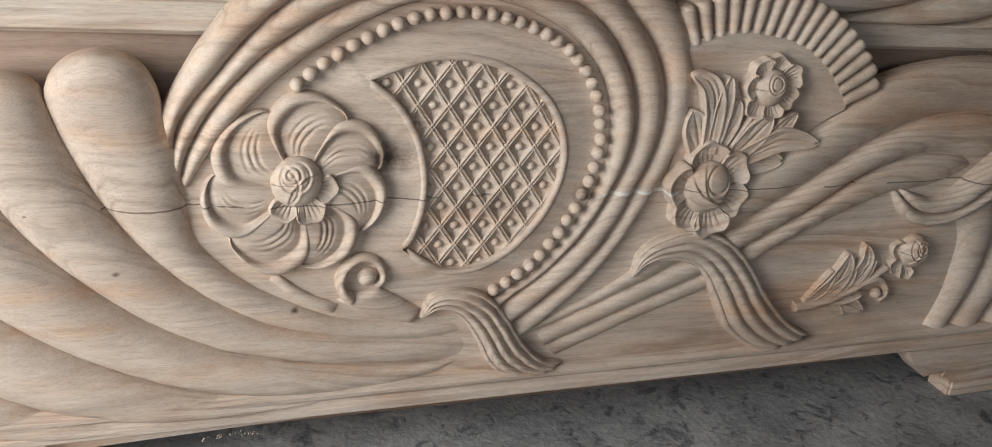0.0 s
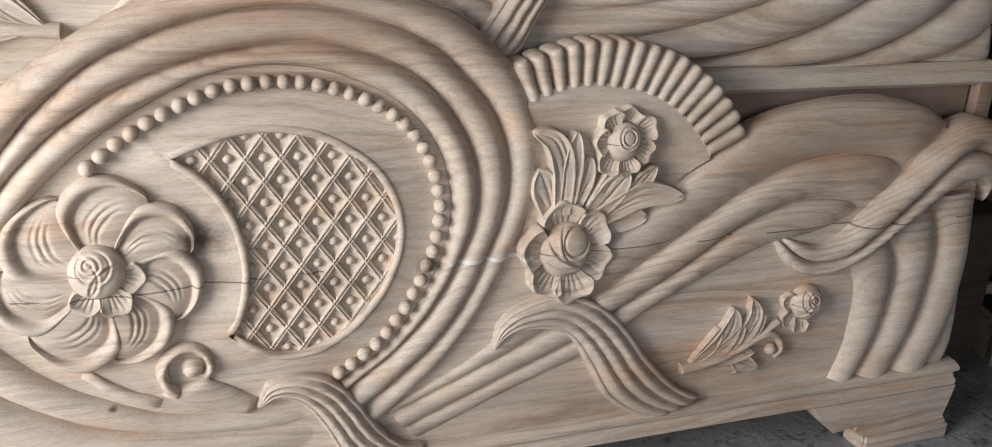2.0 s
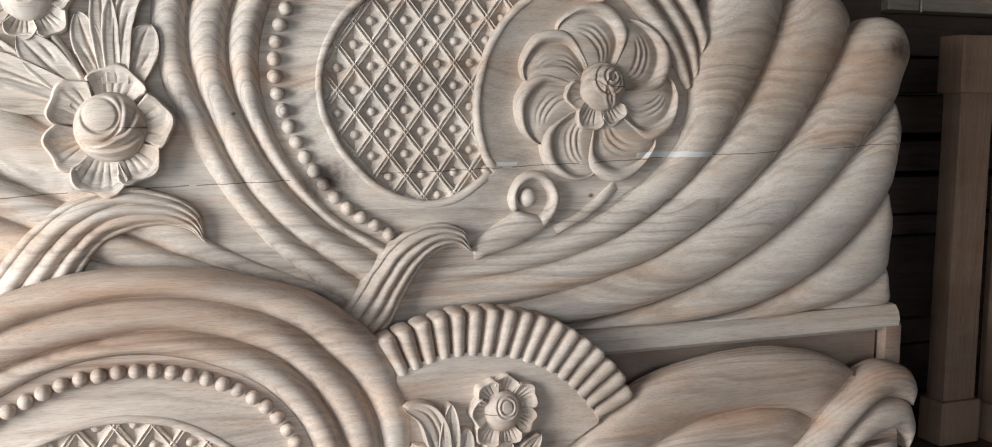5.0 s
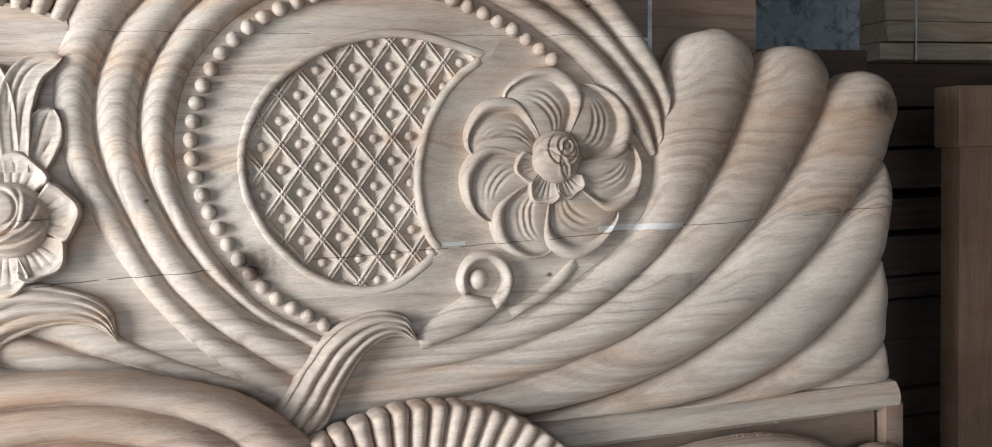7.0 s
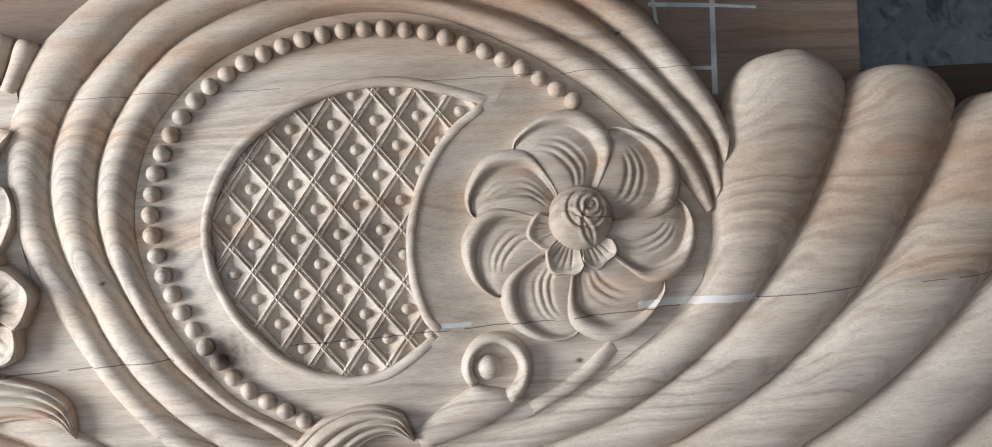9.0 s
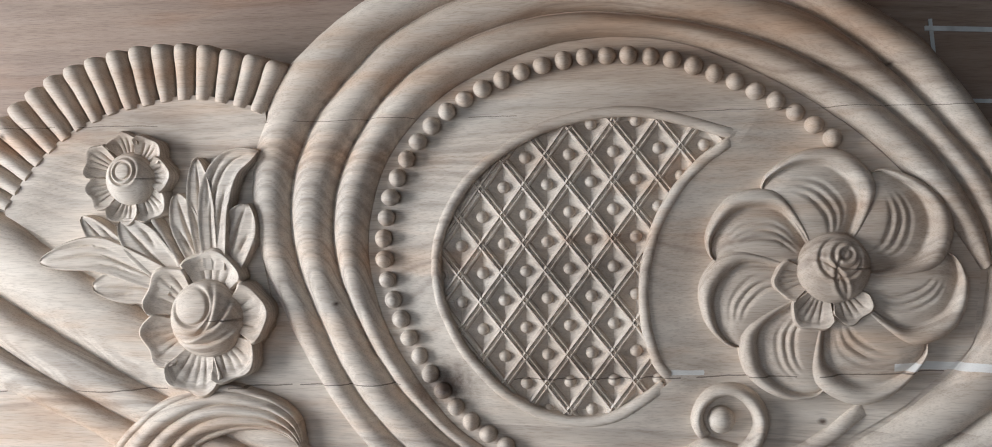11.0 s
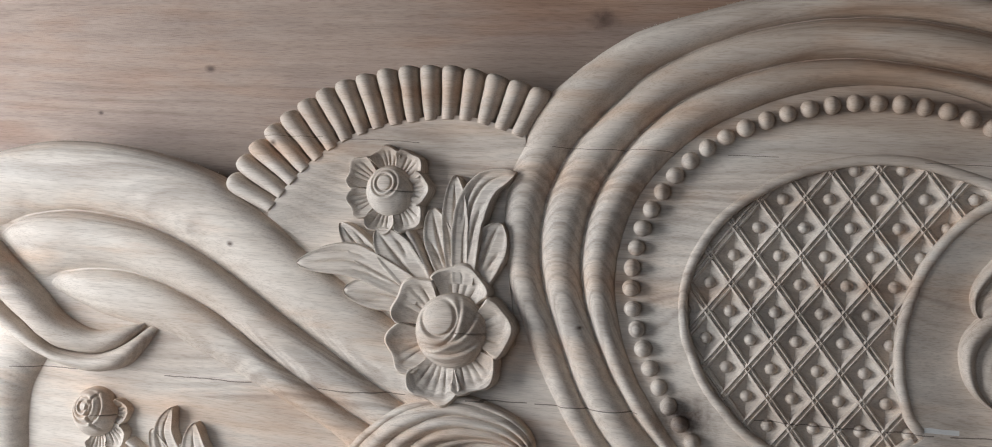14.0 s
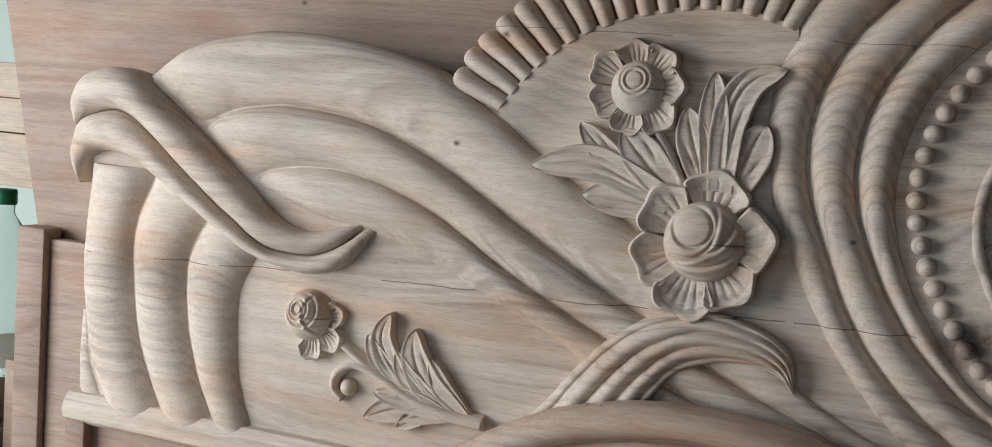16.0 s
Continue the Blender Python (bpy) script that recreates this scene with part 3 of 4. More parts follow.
def lattice(p):
    cres = [tuple(q) for q in spline(CRES_OUT, 60)][:-1] + [tuple(q) for q in spline(CRES_IN, 30)][:-1]
    grow = [(x + (x - 0.2) * 0.05, z + (z - 1.1) * 0.05) for x, z in cres]
    ox, oz = 0.2755, 1.2305
    hx, hz = 0.0243, 0.0312
    def at(i, j):
        # slightly turned rows, as cut by hand
        return ox + hx * (i + j) - 0.0005 * j, oz + hz * (i - j) + 0.0012 * (i + j)
    # floor of the crescent
    plate(p, "lattice_ground", grow, -0.0075, -0.022)
    stud = bmesh.new()
    def cell_point(u, v, d):
        X, Z = p.xz(u, v)
        X0, Z0 = p.xz(0, 0)
        return Vector((X - X0, -d, Z - Z0))
    k = 1.0
    cor = [stud.verts.new(cell_point(*q)) for q in ((hx * k, 0, -0.0015), (0, hz * k, -0.0015), (-hx * k, 0, -0.0015), (0, -hz * k, -0.0015))]
    mid = stud.verts.new(cell_point(0, 0, -0.0115))
    for a in range(4):
        stud.faces.new((cor[a], cor[(a + 1) % 4], mid))
    rings, seg, r = 4, 12, 0.0070
    prev = None
    for a in range(rings):
        el = a / rings * math.pi / 2
        ring = [stud.verts.new(cell_point(r * math.cos(el) * math.cos(b), r * math.cos(el) * math.sin(b), -0.0085 + 1.15 * r * math.sin(el))) for b in np.linspace(0, 2 * math.pi, seg, endpoint=False)]
        if prev:
            for b in range(seg):
                stud.faces.new((prev[b], prev[(b + 1) % seg], ring[(b + 1) % seg], ring[b]))
        prev = ring
    top = stud.verts.new(cell_point(0, 0, -0.0085 + 1.15 * r))
    for b in range(seg):
        stud.faces.new((prev[b], prev[(b + 1) % seg], top))
    first = None
    for i in range(-12, 13):
        for j in range(-12, 13):
            x, z = at(i, j)
            if not inside(grow, x, z):
                continue
            if first is None:
                first = finish("lattice_stud", stud, p.material, p.root, angle=40)
                ob = first
            else:
                ob = new("lattice_stud", first.data)
                ob.parent = p.root
            ob.location = p.local(x, z, 0.006)
    # ridges between the studs, each cut with two fine grooves
    for fam in (0, 1):
        for k in range(-12, 13):
            pts = []
            for s in np.linspace(-12, 12, 700):
                i, j = (k + 0.5, s) if fam == 0 else (s, k + 0.5)
                x, z = at(i, j)
                if inside(cres, x, z):
                    pts.append((x, z))
            if len(pts) < 12:
                continue
            a, b = np.array(pts[0]), np.array(pts[-1])
            t = (b - a) / np.linalg.norm(b - a)
            nrm = np.array((-t[1], t[0])) * 0.0053
            rows = []
            for u in np.linspace(0, 1, 14):
                q = a + (b - a) * u
                rows.append([(*(q + nrm * w), d + 0.006 + 0.0005 * noise.noise((q[0] * 60, q[1] * 60, w))) for w, d in ((-1, -0.0035), (-0.78, -0.0003), (-0.42, 0.0005), (-0.24, -0.0022), (0, -0.0026), (0.24, -0.0022), (0.42, 0.0005), (0.78, -0.0003), (1, -0.0035))])
            patch(p, "lattice_ridge", rows, back=-0.008)


def sphere_mesh(p, rx, rz, rd, sink=0.0):
    bm = bmesh.new()
    bmesh.ops.create_uvsphere(bm, u_segments=14, v_segments=9, radius=1.0)
    X0, Z0 = p.xz(0, 0)
    for v in bm.verts:
        X, Z = p.xz(v.co.x * rx, v.co.z * rz)
        v.co = Vector((X - X0, v.co.y * rd - sink, Z - Z0))
    return bm


def beads(p):
    line = spline(BEADS, 39)
    first = None
    for k, (x, z) in enumerate(line):
        if first is None:
            first = finish("bead", sphere_mesh(p, 0.0098, 0.0098, 0.0115), p.material, p.root)
            ob = first
        else:
            ob = new("bead", first.data)
            ob.parent = p.root
        ob.location = p.local(x, z, 0.0085 + 0.0012 * math.sin(k * 2.7))
        ob.scale = [1 + 0.05 * math.sin(k * 1.9 + c) for c in range(3)]


def fan(p):
    n = 17
    o, i = spline(FAN_OUT, n * 4), spline(FAN_IN, n * 4)
    for k in range(n):
        ol, om, orr = o[4 * k], o[4 * k + 2], o[4 * k + 4]
        il, im, ir = i[4 * k], i[4 * k + 2], i[4 * k + 4]
        mid = (om - im)
        bulge = mid / np.linalg.norm(mid) * 0.006
        A = [tuple(om + bulge), tuple(ol * 0.94 + om * 0.06 + bulge * 0.2), tuple(ol * 0.6 + il * 0.4), tuple(il * 0.97 + im * 0.03)]
        B = [tuple(om + bulge), tuple(orr * 0.94 + om * 0.06 + bulge * 0.2), tuple(orr * 0.6 + ir * 0.4), tuple(ir * 0.97 + im * 0.03)]
        band(p, "fan_flute", A, B, 0.021, lift=0.0, n=22, m=10, back=-0.025, ref=0.03, fade=(0, 0.06))


ROSE_ARCS = ((0.28, 0.42, 0.15), (0.26, 0.38, 0.34), (0.12, 0.30, 0.56), (0.95, -0.15, 0.95), (-0.75, -0.75, 1.05))
BUD_ARCS = ((-0.26, 0.36, 0.48), (-0.60, 0.42, 0.92), (-0.42, 0.78, 1.18), (-0.25, 1.0, 1.62))
SPRIG_ARCS = ((-0.15, 0.30, 0.20), (-0.15, 0.28, 0.38), (-0.05, 0.25, 0.62), (0.95, 0.2, 0.85))
CUP_ARCS = ((-0.08, 0.30, 0.32), (-0.08, 0.30, 0.50))


def dome(p, name, x, z, r, h, lift, depth, arcs=(), parent=None, squash=1.0, nr=44, na=96):
    """A rose bud: a dome cut with the edges of its folded petals, which are arcs (x, z, radius) as parts of its own radius."""
    rows = []
    for a in range(nr + 1):
        q = a / nr
        row = []
        for b in range(na + 1):
            th = 2 * math.pi * b / na
            u, v = q * math.cos(th), q * math.sin(th)
            d = lift + h * math.sqrt(max(0, 1 - q ** 2.3))
            for ax, az, ar in arcs:
                e = math.hypot(u - ax, v - az) - ar
                # a sharp cut with the outer petal swelling behind it
                d -= depth * (0.9 * math.exp(-(e / 0.040) ** 2) - (0.5 * math.exp(-((e - 0.11) / 0.07) ** 2))) * (1 - q ** 4)
            row.append((x + u * r, z + v * r * squash, d))
        rows.append(row)
    return patch(p, name, rows[::-1], parent, back=0.0, angle=70)


def open_petals(p, x, z, R, r0, angles, lift, parent, squash=1.0, curl=0.008, spread=None, notch=0.24):
    """Broad rounded petals with raised edges and fine ribs."""
    spread = spread or math.pi / len(angles) * 1.12
    for k, deg in enumerate(angles):
        c = radians(deg)
        size = 1 + 0.05 * math.sin(k * 2.3 + R * 90)
        rows = []
        for a in range(21):
            q = a / 20
            row = []
            for b in range(35):
                w = b / 34 * 2 - 1
                th = c + w * spread * (0.70 + 0.30 * q ** 0.7)
                edge = R * size * (1 - notch * abs(w) ** 2.6 + 0.030 * math.cos(w * 6.3 + k * 1.3))
                r = r0 + (edge - r0) * q
                # hollow petal with a lip turned up along its edge
                d = lift + curl * q ** 2.0 * (0.85 + 0.15 * math.cos(w * 6.3 + k * 1.3)) + 0.0045 * q * w * w + 0.0016 * (k % 2) + 0.0006 * k
                d += 0.0022 * math.exp(-((q - 0.92) / 0.07) ** 2)
                for vein in (-0.52, -0.2, 0.1, 0.43):
                    d -= 0.0022 * math.exp(-((w - vein) / 0.05) ** 2) * max(0.0, math.sin(math.pi * min(1, max(0, (q - 0.30) / 0.60)))) ** 0.8
                if a == 20 or b in (0, 34):
                    d -= 0.0035
                row.append((x + r * math.cos(th), z + r * squash * math.sin(th), d))
            rows.append(row)
        patch(p, "petal", rows, parent, back=-0.004, angle=60)


def leaf(p, line, width, h, lift, parent, side=1, root=0.70):
    """One lobe of a leaf: broad where it joins the others, blunt at its tip, hollow, with raised edges and cut veins."""
    n, m = 32, 24
    c = spline(line, n)
    t = np.gradient(c, axis=0)
    t /= np.linalg.norm(t, axis=1)[:, None]
    nrm = np.stack([-t[:, 1], t[:, 0]], 1)
    rows = []
    for i in range(n + 1):
        s = i / n
        if s < 0.5:
            half = 1.12 * width * (root + (1 - root) * math.sin(math.pi * s))
        else:
            half = 1.12 * width * (1 - ((s - 0.5) / 0.5) ** 2.2) ** 0.72 + 0.0010
        row = []
        for j in range(m + 1):
            w = j / m * 2 - 1
            x, z = c[i] + nrm[i] * half * w
            d = lift + h * (0.84 + 0.16 * abs(w) ** 2.4) * (0.55 + 0.45 * math.sin(math.pi * min(1, s * 0.62 + 0.10))) + 0.003 * s ** 3
            d += 0.0016 * math.exp(-((abs(w) - 0.86) / 0.10) ** 2) * min(1.0, s * 4)
            d -= 0.0040 * math.exp(-((w - 0.06) / 0.090) ** 2) * max(0.0, math.sin(math.pi * min(1, s * 1.08))) ** 0.6
            for u0, u1, at_w in ((0.20, 0.62, 0.46), (0.42, 0.82, -0.50)):
                if u0 < s < u1:
                    d -= 0.0034 * math.exp(-((w * side - at_w * (0.7 + 0.5 * (s - u0) / (u1 - u0))) / 0.08) ** 2) * math.sin(math.pi * (s - u0) / (u1 - u0))
            if j in (0, m) or i == n:
                d -= 0.003
            row.append((x, z, d))
        rows.append(row)
    return patch(p, "leaf_lobe", rows, parent, back=-0.004, angle=60)


def pinwheel(p):
    cx, cz, R = 0.499, 1.093, 0.137
    rose = part_group(p, "rose_wheel")
    turns = (93, 149, 192, 240, 288, 348, 395)
    for k, deg in enumerate(turns):
        c = radians(deg)
        gap = (turns[(k + 1) % 7] - deg) % 360 - 51
        # outer edge: out along the clockwise side, over the top and back to a hooked tip
        def pt(r, a):
            return cx + R * r * math.cos(c + radians(a)), cz + R * r * math.sin(c + radians(a))
        outer = spline([pt(0.22, -30), pt(0.50, -34), pt(0.80, -28), pt(0.98, -10), pt(1.0, 8), pt(0.93, 24 + gap * 0.6), pt(0.82, 31 + gap)], 36)
        inner = spline([pt(0.20, 26 + gap), pt(0.40, 24 + gap), pt(0.55, 24 + gap), pt(0.66, 26 + gap), pt(0.74, 28 + gap), pt(0.79, 30 + gap), pt(0.82, 31 + gap)], 36)
        rows = []
        for i in range(37):
            s = i / 36
            row = []
            for j in range(45):
                w = j / 44
                x, z = outer[i] * (1 - w) + inner[i] * w
                env = 0.34 + 0.66 * math.sin(math.pi * min(1, 0.16 + s * 0.80)) ** 0.7
                if w < 0.27:
                    d = 0.003 + 0.019 * env * half_round(0.08 + 0.92 * w / 0.27, 2.0, 0.6)
                else:
                    v = (w - 0.27) / 0.73
                    d = 0.005 + 0.015 * env * math.sin(math.pi * (0.08 + 0.60 * v)) ** 0.7
                    for gr, deep in ((0.28, 0.0024), (0.42, 0.0034), (0.56, 0.0030)):
                        d -= deep * math.exp(-((v - gr - 0.12 * (s - 0.5)) / 0.034) ** 2) * max(0.0, math.sin(math.pi * min(1, max(0, (s - 0.24 + gr * 0.14) / 0.52)))) ** 0.8
                if j == 0:
                    d = -0.003
                row.append((x, z, d))
            rows.append(row)
        patch(p, "swirl_petal", rows, rose, back=-0.006, angle=65)
    open_petals(p, cx - 0.002, cz + 0.006, 0.060, 0.012, (190, 246, 303), 0.017, rose, curl=0.005, spread=0.52, notch=0.26)
    dome(p, "bud", cx + 0.002, cz + 0.012, 0.037, 0.019, 0.018, 0.0028, ROSE_ARCS, parent=rose)


def part_group(p, name):
    """A carved ornament of several pieces: its flat disc or stem carries them."""
    ob = new(name)
    ob.empty_display_size = 0.02
    ob.parent = p.root
    return ob


def scroll(p):
    cx, cz = 0.392, 0.940
    th = np.linspace(radians(-75), radians(235), 60)
    r = np.linspace(0.049, 0.034, 60)
    thick = np.linspace(0.019, 0.013, 60)
    a = [(cx + q * math.cos(t), cz + q * math.sin(t)) for q, t in zip(r, th)]
    b = [(cx + (q - w) * math.cos(t), cz + (q - w) * math.sin(t)) for q, w, t in zip(r, thick, th)]
    band(p, "scroll", a[::3], b[::3], 0.016, lift=0.003, back=0.0, n=70, m=12, fade=(0.08, 0.12), profile=soft_round)
    ob = finish("scroll_eye", sphere_mesh(p, 0.015, 0.015, 0.016), p.material, p.root)
    ob.location = p.local(cx - 0.005, cz + 0.001, 0.004)
    band(p, "scroll_tail", [(0.372, 0.923), (0.327, 0.896), (0.297, 0.875)], [(0.435, 0.905), (0.378, 0.872), (0.306, 0.850)], 0.012, lift=0.003, n=20, fade=(0.12, 0.1))
    band(p, "scroll_tail", [(0.43, 0.897), (0.48, 0.923), (0.53, 0.962)], [(0.437, 0.883), (0.49, 0.908), (0.537, 0.948)], 0.008, lift=0.002, n=16, fade=(0.2, 0.35))


def bouquet(p):
    g = part_group(p, "flower_spray")
    # two leaves, each of four lobes, and the stem between them
    for line, width, lift, side in (
            ([(-0.226, 1.078), (-0.281, 1.087), (-0.328, 1.086)], 0.019, 0.005, -1),
            ([(-0.262, 1.102), (-0.301, 1.131), (-0.337, 1.168)], 0.014, 0.007, 1),
            ([(-0.226, 1.096), (-0.260, 1.133), (-0.288, 1.163)], 0.021, 0.009, 1),
            ([(-0.228, 1.088), (-0.270, 1.107), (-0.321, 1.124), (-0.390, 1.115)], 0.018, 0.011, 1),
            ([(-0.164, 1.105), (-0.149, 1.145), (-0.134, 1.180)], 0.021, 0.007, -1),
            ([(-0.190, 1.105), (-0.208, 1.154), (-0.219, 1.193)], 0.017, 0.007, 1),
            ([(-0.183, 1.105), (-0.189, 1.179), (-0.192, 1.233)], 0.015, 0.010, 1),
            ([(-0.176, 1.105), (-0.173, 1.180), (-0.155, 1.222), (-0.119, 1.239)], 0.017, 0.012, -1)):
        leaf(p, line, width, 0.012, lift, g, side)
    band(p, "stem", [(-0.257, 1.165), (-0.239, 1.138), (-0.220, 1.103)], [(-0.246, 1.168), (-0.228, 1.141), (-0.208, 1.103)], 0.012, lift=0.008, n=16, m=8, back=0.0, parent=g)
    # the small open flower above and the large one below
    open_petals(p, -0.277, 1.211, 0.056, 0.012, (97, 152, 205, 260, 312, 5, 50), 0.010, g, curl=0.010, spread=0.50, notch=0.20)
    dome(p, "flower_cup", -0.276, 1.210, 0.031, 0.021, 0.011, 0.0028, CUP_ARCS, parent=g)
    open_petals(p, -0.190, 1.045, 0.081, 0.018, (78, 140, 202, 258, 310, 12), 0.012, g, curl=0.012, spread=0.57, notch=0.20)
    dome(p, "bud", -0.187, 1.049, 0.045, 0.025, 0.013, 0.0046, BUD_ARCS, parent=g)


def sprig(p):
    g = part_group(p, "rosebud_sprig")
    for line, start, end in (([(-0.428, 0.797), (-0.474, 0.800), (-0.529, 0.814), (-0.574, 0.836), (-0.622, 0.864)], 0.010, 0.006),
                             ([(-0.540, 0.818), (-0.590, 0.842), (-0.615, 0.840), (-0.631, 0.823), (-0.632, 0.805), (-0.620, 0.795)], 0.009, 0.006)):
        c = spline(line, 24)
        t = np.gradient(c, axis=0)
        t /= np.linalg.norm(t, axis=1)[:, None]
        nrm = np.stack([-t[:, 1], t[:, 0]], 1) * np.linspace(start, end, 25)[:, None]
        band(p, "stem", [tuple(q) for q in (c - nrm)[::3]], [tuple(q) for q in (c + nrm)[::3]], 0.014, lift=0.003, n=36, m=10, back=-0.002, parent=g, profile=soft_round)
    for line, width, lift, side in (
            ([(-0.479, 0.792), (-0.512, 0.792), (-0.540, 0.772)], 0.010, 0.001, 1),
            ([(-0.475, 0.794), (-0.540, 0.797), (-0.586, 0.778)], 0.015, 0.002, 1),
            ([(-0.465, 0.798), (-0.525, 0.809), (-0.574, 0.814)], 0.013, 0.003, -1),
            ([(-0.515, 0.813), (-0.566, 0.850), (-0.588, 0.884)], 0.012, 0.002, 1),
            ([(-0.495, 0.808), (-0.546, 0.842), (-0.568, 0.881), (-0.558, 0.916)], 0.014, 0.004, -1),
            ([(-0.443, 0.799), (-0.482, 0.831), (-0.500, 0.866)], 0.011, 0.002, -1),
            ([(-0.475, 0.803), (-0.528, 0.837), (-0.546, 0.870)], 0.012, 0.003, 1),
            ([(-0.445, 0.798), (-0.500, 0.830), (-0.522, 0.866), (-0.524, 0.900)], 0.018, 0.004, 1)):
        leaf(p, line, width * 1.08, 0.009, lift, g, side, 0.22)
    ob = finish("tendril_bead", sphere_mesh(p, 0.011, 0.011, 0.012), p.material, g)
    ob.location = p.local(-0.613, 0.811, 0.004)
    open_petals(p, -0.672, 0.890, 0.052, 0.010, (18, -35, -85), 0.002, g, curl=0.008, spread=0.48, notch=0.28)
    dome(p, "bud", -0.677, 0.896, 0.033, 0.024, 0.004, 0.0034, SPRIG_ARCS, parent=g)


def strip(p, name, x0, x1, prof, label="", ends=0.0):
    """A moulding along the board in its own plan: prof is a list of (z, d)."""
    bm = bmesh.new()
    n = 40
    rings = []
    for k in range(n + 1):
        x = x0 + (x1 - x0) * k / n
        rings.append([bm.verts.new((x, -(d + 0.0006 * noise.noise((x * 9, z * 40, d * 60))), z + 0.0006 * noise.noise((x * 11, z * 30, 7)))) for z, d in prof])
    m = len(prof)
    for k in range(n):
        for j in range(m):
            bm.faces.new((rings[k][j], rings[k + 1][j], rings[k + 1][(j + 1) % m], rings[k][(j + 1) % m]))
    bm.faces.new(rings[0])
    bm.faces.new(rings[-1][::-1])
    return finish(name, bm, p.material, p.root, label, angle=30)


def carve(p):
    fields(p)
    ribs(p)
    fan(p)
    lattice(p)
    beads(p)
    ribbons(p)
    pinwheel(p)
    scroll(p)
    bouquet(p)
    sprig(p)


def saw_fibres(p, line, count, seed, back=(-0.025, -0.004), out=1):
    """Torn fibres that the saw left along a cut edge."""
    rnd = random.Random(seed)
    c = spline(line, 200)
    t = np.gradient(c, axis=0)
    t /= np.linalg.norm(t, axis=1)[:, None]
    bm = bmesh.new()
    for _ in range(count):
        k = int((rnd.random() ** 1.0) * 200)
        if noise.noise((c[k][0] * 9, c[k][1] * 9, seed)) < -0.05:
            continue
        nrm = np.array((-t[k][1], t[k][0])) * out
        d = rnd.uniform(*back)
        size = rnd.uniform(0.0004, 0.0010)
        tip = c[k] + nrm * rnd.uniform(0.0012, 0.0045) + t[k] * rnd.uniform(-0.004, 0.004)
        base = c[k] - nrm * 0.002
        v = [bm.verts.new(p.local(*(base + t[k] * size), d)), bm.verts.new(p.local(*(base - t[k] * size), d)), bm.verts.new(p.local(*base, d + size * 1.6)), bm.verts.new(p.local(*tip, d + rnd.uniform(-0.002, 0.003)))]
        for f in ((0, 1, 2), (0, 1, 3), (1, 2, 3), (2, 0, 3)):
            bm.faces.new([v[q] for q in f])
    ob = finish("torn_fibre", bm, p.material, p.root, smooth=False)
    return tagged(ob, "torn pale wood fibres along a sawn edge", kind="stuff")


foot = Panel("carved_footboard", 0.008, True, WOOD, "pale unfinished carved teak footboard standing on concrete floor")
head = Panel("carved_headboard", 0.063, False, WOOD_BACK, "taller pale carved teak headboard standing behind the footboard")
for board in (foot, head):
    carve(board)

for board in (foot, head):
    saw_fibres(board, A0[8:], 420, 11)
    saw_fibres(board, FAN_OUT, 420, 23)
    saw_fibres(board, W0[:7], 150, 31)
    saw_fibres(board, [(0.5, 0.692), (0.8, 0.692), (1.07, 0.692)], 160, 37, back=(0.0, 0.015), out=-1)

# footboard: base moulding and bracket feet
strip(foot, "base_moulding", -1.085, 1.095, [(0.113, -0.03), (0.113, 0.018), (0.116, 0.021), (0.126, 0.021), (0.130, 0.015), (0.136, 0.012), (0.141, 0.016), (0.147, 0.024), (0.153, 0.025), (0.158, 0.018), (0.161, 0.008), (0.162, -0.03)])


def bracket_foot(p, x0, side):
    outline = [(0.0, 0.114), (0.33, 0.114), (0.322, 0.075), (0.315, 0.05), (0.325, 0.034), (0.33, 0.026), (0.33, 0.0), (0.13, 0.0), (0.128, 0.034), (0.105, 0.046), (0.11, 0.060), (0.055, 0.052), (0.045, 0.060), (0.02, 0.085)]
    bm = bmesh.new()
    vs = [bm.verts.new((x0 + side * x, -0.022, z)) for x, z in outline]
    f = bm.faces.new(vs)
    r = bmesh.ops.extrude_face_region(bm, geom=[f])
    for v in r["geom"]:
        if isinstance(v, bmesh.types.BMVert):
            v.co.y = 0.03
    bmesh.ops.triangulate(bm, faces=[q for q in bm.faces if len(q.verts) > 4])
    finish("bracket_foot", bm, p.material, p.root, smooth=False)
    finish("plinth", box_bm((0.196, 0.056, 0.032), (x0 + side * 0.231, 0.0, 0.0162), 0.004), p.material, p.root)


bracket_foot(foot, 0.768, 1)
bracket_foot(foot, -0.755, -1)

# headboard: base ledge, plain plank below it, end stiles and legs
strip(head, "base_ledge", -1.055, 1.075, [(0.690, -0.025), (0.690, 0.012), (0.697, 0.020), (0.710, 0.022), (0.722, 0.018), (0.732, 0.010), (0.736, -0.025)])
for zz, hh in ((0.545, 0.29),):
    finish("plain_plank", box_bm((2.06, 0.022, hh), (0.012, 0.010, zz), 0.002), PLANK, head.root, "brown planed plank under the carving")
for xx in (-1.035, 1.066):
    finish("end_stile", box_bm((0.034, 0.045, 0.70), (xx, 0.004, 0.35), 0.003), PLANK, head.root)

# ---- the shed ----
def slab(name, size, centre, material, label, category):
    return thing_box(name, size, centre, material, label, category, bevel=0, kind="structure")


